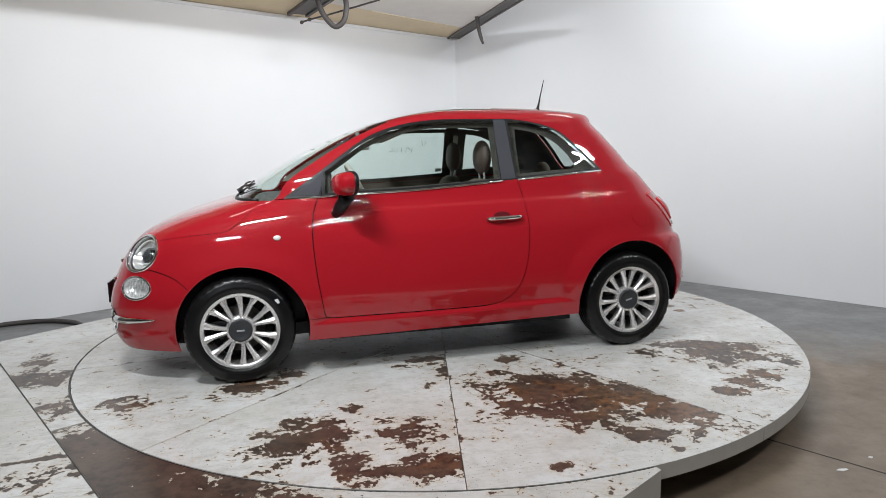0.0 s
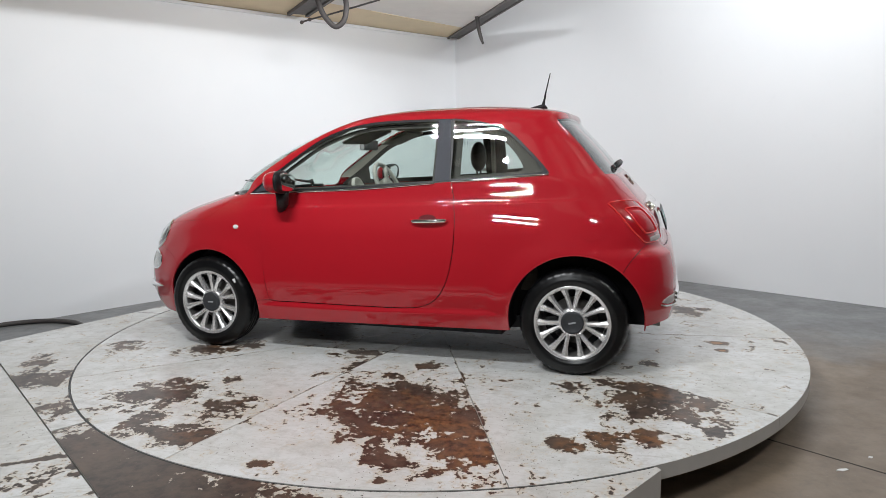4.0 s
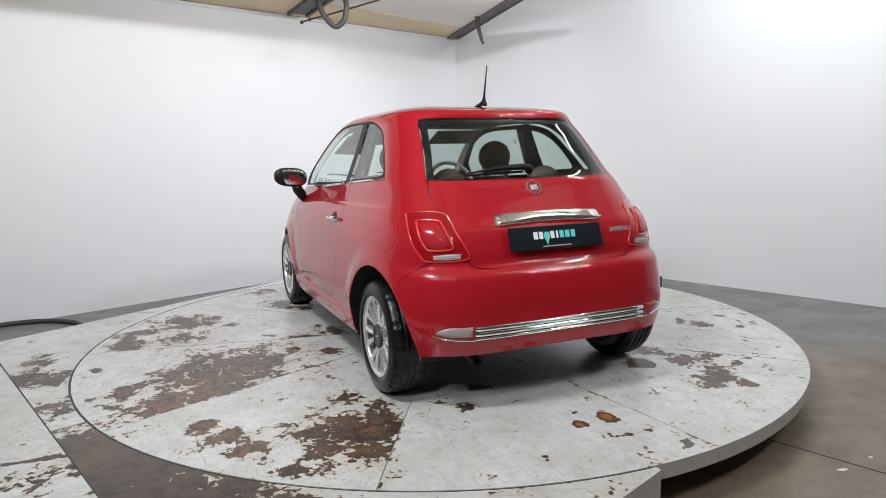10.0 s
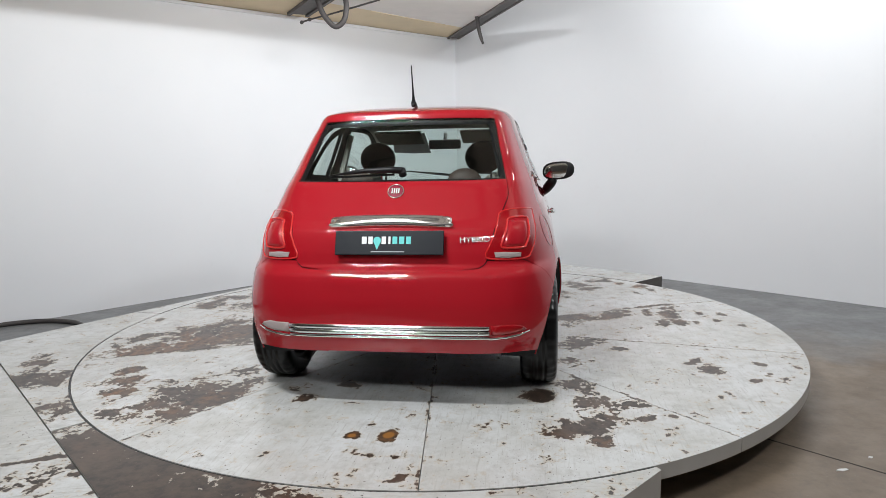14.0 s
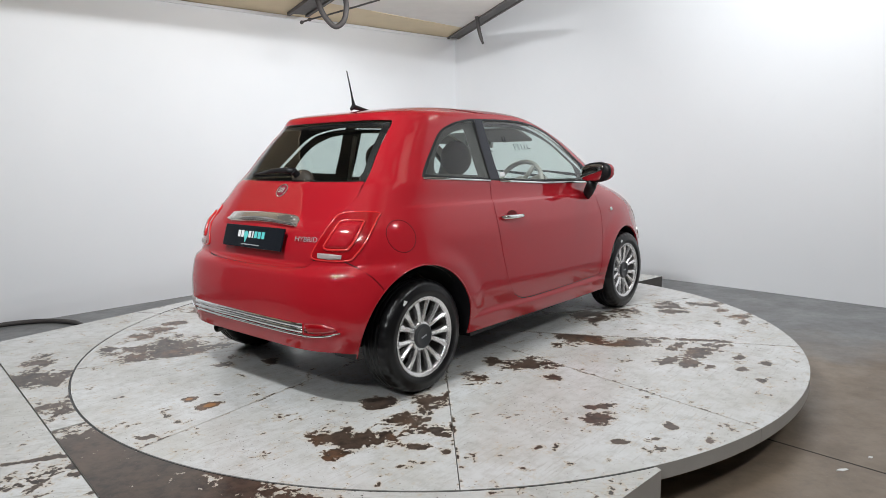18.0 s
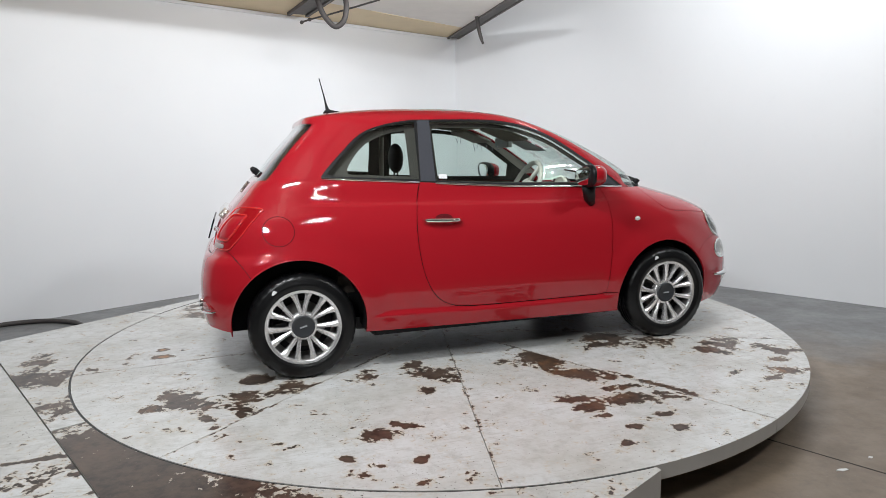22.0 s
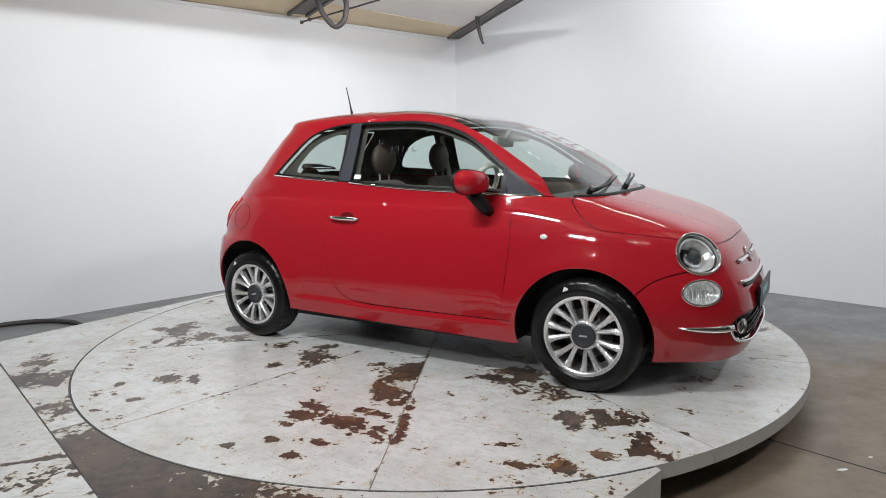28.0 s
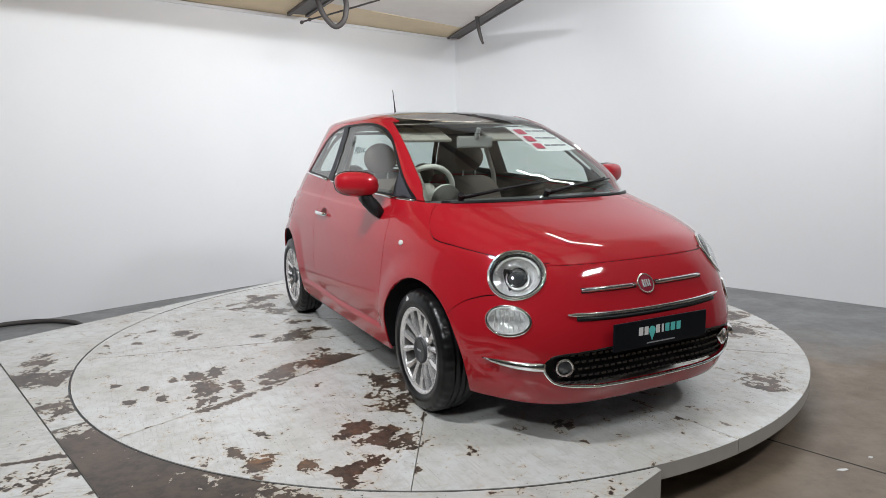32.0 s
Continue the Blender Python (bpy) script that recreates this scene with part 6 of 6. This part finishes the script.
        smooth(part("wheel_spoke", bm, M_IVORY, wheel))
    m = Matrix.Translation((0.60, -0.345, 0.955)) @ pose(0, 0, 0, 0, -72, 0)
    bm = lathe(bmesh.new(), [(0.0, 0.004), (0.070, 0.004), (0.074, 0.012), (0.083, 0.012), (0.086, 0.0), (0.085, -0.03)], 28, "z")
    bmesh.ops.transform(bm, matrix=m, verts=bm.verts)
    cowl = smooth(part("instrument_cowl", bm, M_IVORY, car, "round ivory instrument cowl"))
    bm = lathe(bmesh.new(), [(0.087, -0.012), (0.086, -0.03), (0.068, -0.06), (0.0, -0.075)], 28, "z")
    bmesh.ops.transform(bm, matrix=m, verts=bm.verts)
    smooth(part("cowl_shell", bm, M_LINING, cowl, "dark shell of the cowl"))
    # seats
    for x, y, wide, top in ((-0.20, 0.345, 0.23, 1.03), (-0.20, -0.345, 0.23, 1.03), (-0.88, 0.30, 0.25, 0.95), (-0.88, -0.30, 0.25, 0.95)):
        bm = bmesh.new()
        box(bm, (x - 0.05, y - wide, 0.40), (x + 0.45, y + wide, 0.56), 0.05)
        seat = smooth(part("seat", bm, M_BROWN, car, "brown and ivory seat"), False)
        bm = bmesh.new()
        prof = []
        rows = []
        for z, w, d, back in ((0.48, 0.96, 0.07, 0.04), (0.62, 1.0, 0.075, 0.0), (0.80, 1.0, 0.065, -0.045), (top - 0.08, 0.92, 0.055, -0.10), (top - 0.01, 0.70, 0.04, -0.125), (top + 0.01, 0.45, 0.02, -0.13)):
            ring = []
            for k in range(20):
                c, s_ = math.cos(k * math.tau / 20), math.sin(k * math.tau / 20)
                e = (abs(c) ** 4 + abs(s_) ** 4) ** -0.25
                ring.append(bm.verts.new((x + back + d * c * e, y + wide * w * s_ * e, z)))
            rows.append(ring)
        for r0, r1 in zip(rows, rows[1:]):
            for k in range(20):
                bm.faces.new((r0[k], r0[(k + 1) % 20], r1[(k + 1) % 20], r1[k]))
        bm.faces.new(rows[-1])
        smooth(part("seat_back", bm, M_BROWN, seat))
        hx, hz = x - 0.145, top + (0.145 if x > -0.5 else 0.10)
        bm = bmesh.new()
        bmesh.ops.create_uvsphere(bm, u_segments=24, v_segments=14, radius=1.0)
        r = 0.118 if x > -0.5 else 0.095
        for q in bm.verts:
            q.co = Vector((hx + q.co.x * 0.05, y + q.co.y * r, hz + q.co.z * r * (0.9 if x > -0.5 else 0.8)))
        smooth(part("headrest", bm, M_HEADREST, seat, "round dark brown headrest"))
        for dy in (-0.05, 0.05):
            bm = bmesh.new()
            tube(bm, [(hx, y + dy, top - 0.02), (hx, y + dy, hz - 0.05)], 0.007, 8)
            part("headrest_post", bm, M_STEEL, seat)
    bm = bmesh.new()
    slab(bm, [(-1.02, -0.52), (-1.30, -0.46), (-1.30, 0.46), (-1.02, 0.52)], 0.93, 0.95)
    part("parcel_shelf", bm, M_DASH, car, "dark parcel shelf")
    # mirror, visors, belts
    bm = bmesh.new()
    box(bm, (0.33, -0.12, 1.235), (0.365, 0.12, 1.305), 0.012)
    mirror = part("cabin_mirror", bm, M_GREYPLASTIC, car, "grey interior mirror")
    bm = bmesh.new()
    tube(bm, [(0.36, 0, 1.29), (0.40, 0, 1.35)], 0.014, 8)
    part("mirror_stalk", bm, M_GREYPLASTIC, mirror)
    for y in (-0.31, 0.31):
        bm = bmesh.new()
        box(bm, (0.12, y - 0.17, 1.350), (0.33, y + 0.17, 1.368), 0.006)
        bmesh.ops.rotate(bm, cent=(0.12, y, 1.36), matrix=Matrix.Rotation(radians(22), 3, "Y"), verts=bm.verts)
        part("sun_visor", bm, M_CREAM, car, "beige sun visor")
    for s in (1, -1):
        bm = bmesh.new()
        tube(bm, [(-0.41, 0.50 * s, 1.33), (-0.40, 0.585 * s, 1.05), (-0.39, 0.62 * s, 0.7)], 0.018, 6)
        part("belt_pillar", bm, M_IVORY, car, "ivory pillar lining with a belt")
    # window sticker, handwriting strokes, showroom sheet
    bm = bmesh.new()
    patch(bm, [(-0.335, 1.064), (-0.285, 1.062), (-0.285, 1.088), (-0.335, 1.090)], SIDE, -0.002, 2)
    part("window_sticker", flip_y(bm), M_PAPER, car, "small white sticker")
    for x0, z0, x1, z1 in ((-0.20, 1.295, -0.19, 1.265), (-0.165, 1.297, -0.175, 1.262), (-0.095, 1.255, -0.09, 1.215), (-0.075, 1.235, -0.06, 1.257), (-0.05, 1.255, -0.045, 1.215), (-0.015, 1.252, -0.012, 1.218), (0.02, 1.250, 0.022, 1.218), (0.055, 1.250, 0.052, 1.222), (0.055, 1.222, 0.085, 1.226)):
        bm = bmesh.new()
        tube(bm, [on_skin(SIDE, x0, z0, -0.001), on_skin(SIDE, x1, z1, -0.001)], 0.002, 5)
        part("pen_stroke", flip_y(bm), M_INK, car, "dark pen stroke on the window")
    sheet = [(0.165, 1.365), (0.30, 1.362), (0.425, 1.350), (0.47, 1.222), (0.33, 1.213), (0.175, 1.215)]
    bm = bmesh.new()
    patch(bm, sheet, FRONT, -0.008, 4)
    page = part("sale_sheet", bm, M_PAPER, car, "white printed sheet with three red boxes behind the windscreen")
    for k in range(3):
        z = 1.330 - k * 0.044
        bm = bmesh.new()
        patch(bm, [(0.186, z - 0.015), (0.246, z - 0.015), (0.246, z + 0.015), (0.186, z + 0.015)], FRONT, -0.005, 2)
        part("red_box", bm, M_PRINT, page)
        for y0, y1 in ((0.262, 0.30), (0.31, 0.36), (0.368, 0.415)):
            bm = bmesh.new()
            tube(bm, [on_skin(FRONT, y0, z + 0.004, -0.004), on_skin(FRONT, y1, z + 0.004, -0.004)], 0.0045, 5)
            part("text_bar", bm, M_GREYMARK, page)


shell, skin_bm, skin_names = build_shell(city_car)
build_wheels(city_car)
build_lamps(city_car)
build_trim(city_car)
build_mirrors(city_car)
build_cabin(city_car, skin_bm, skin_names)

motions()
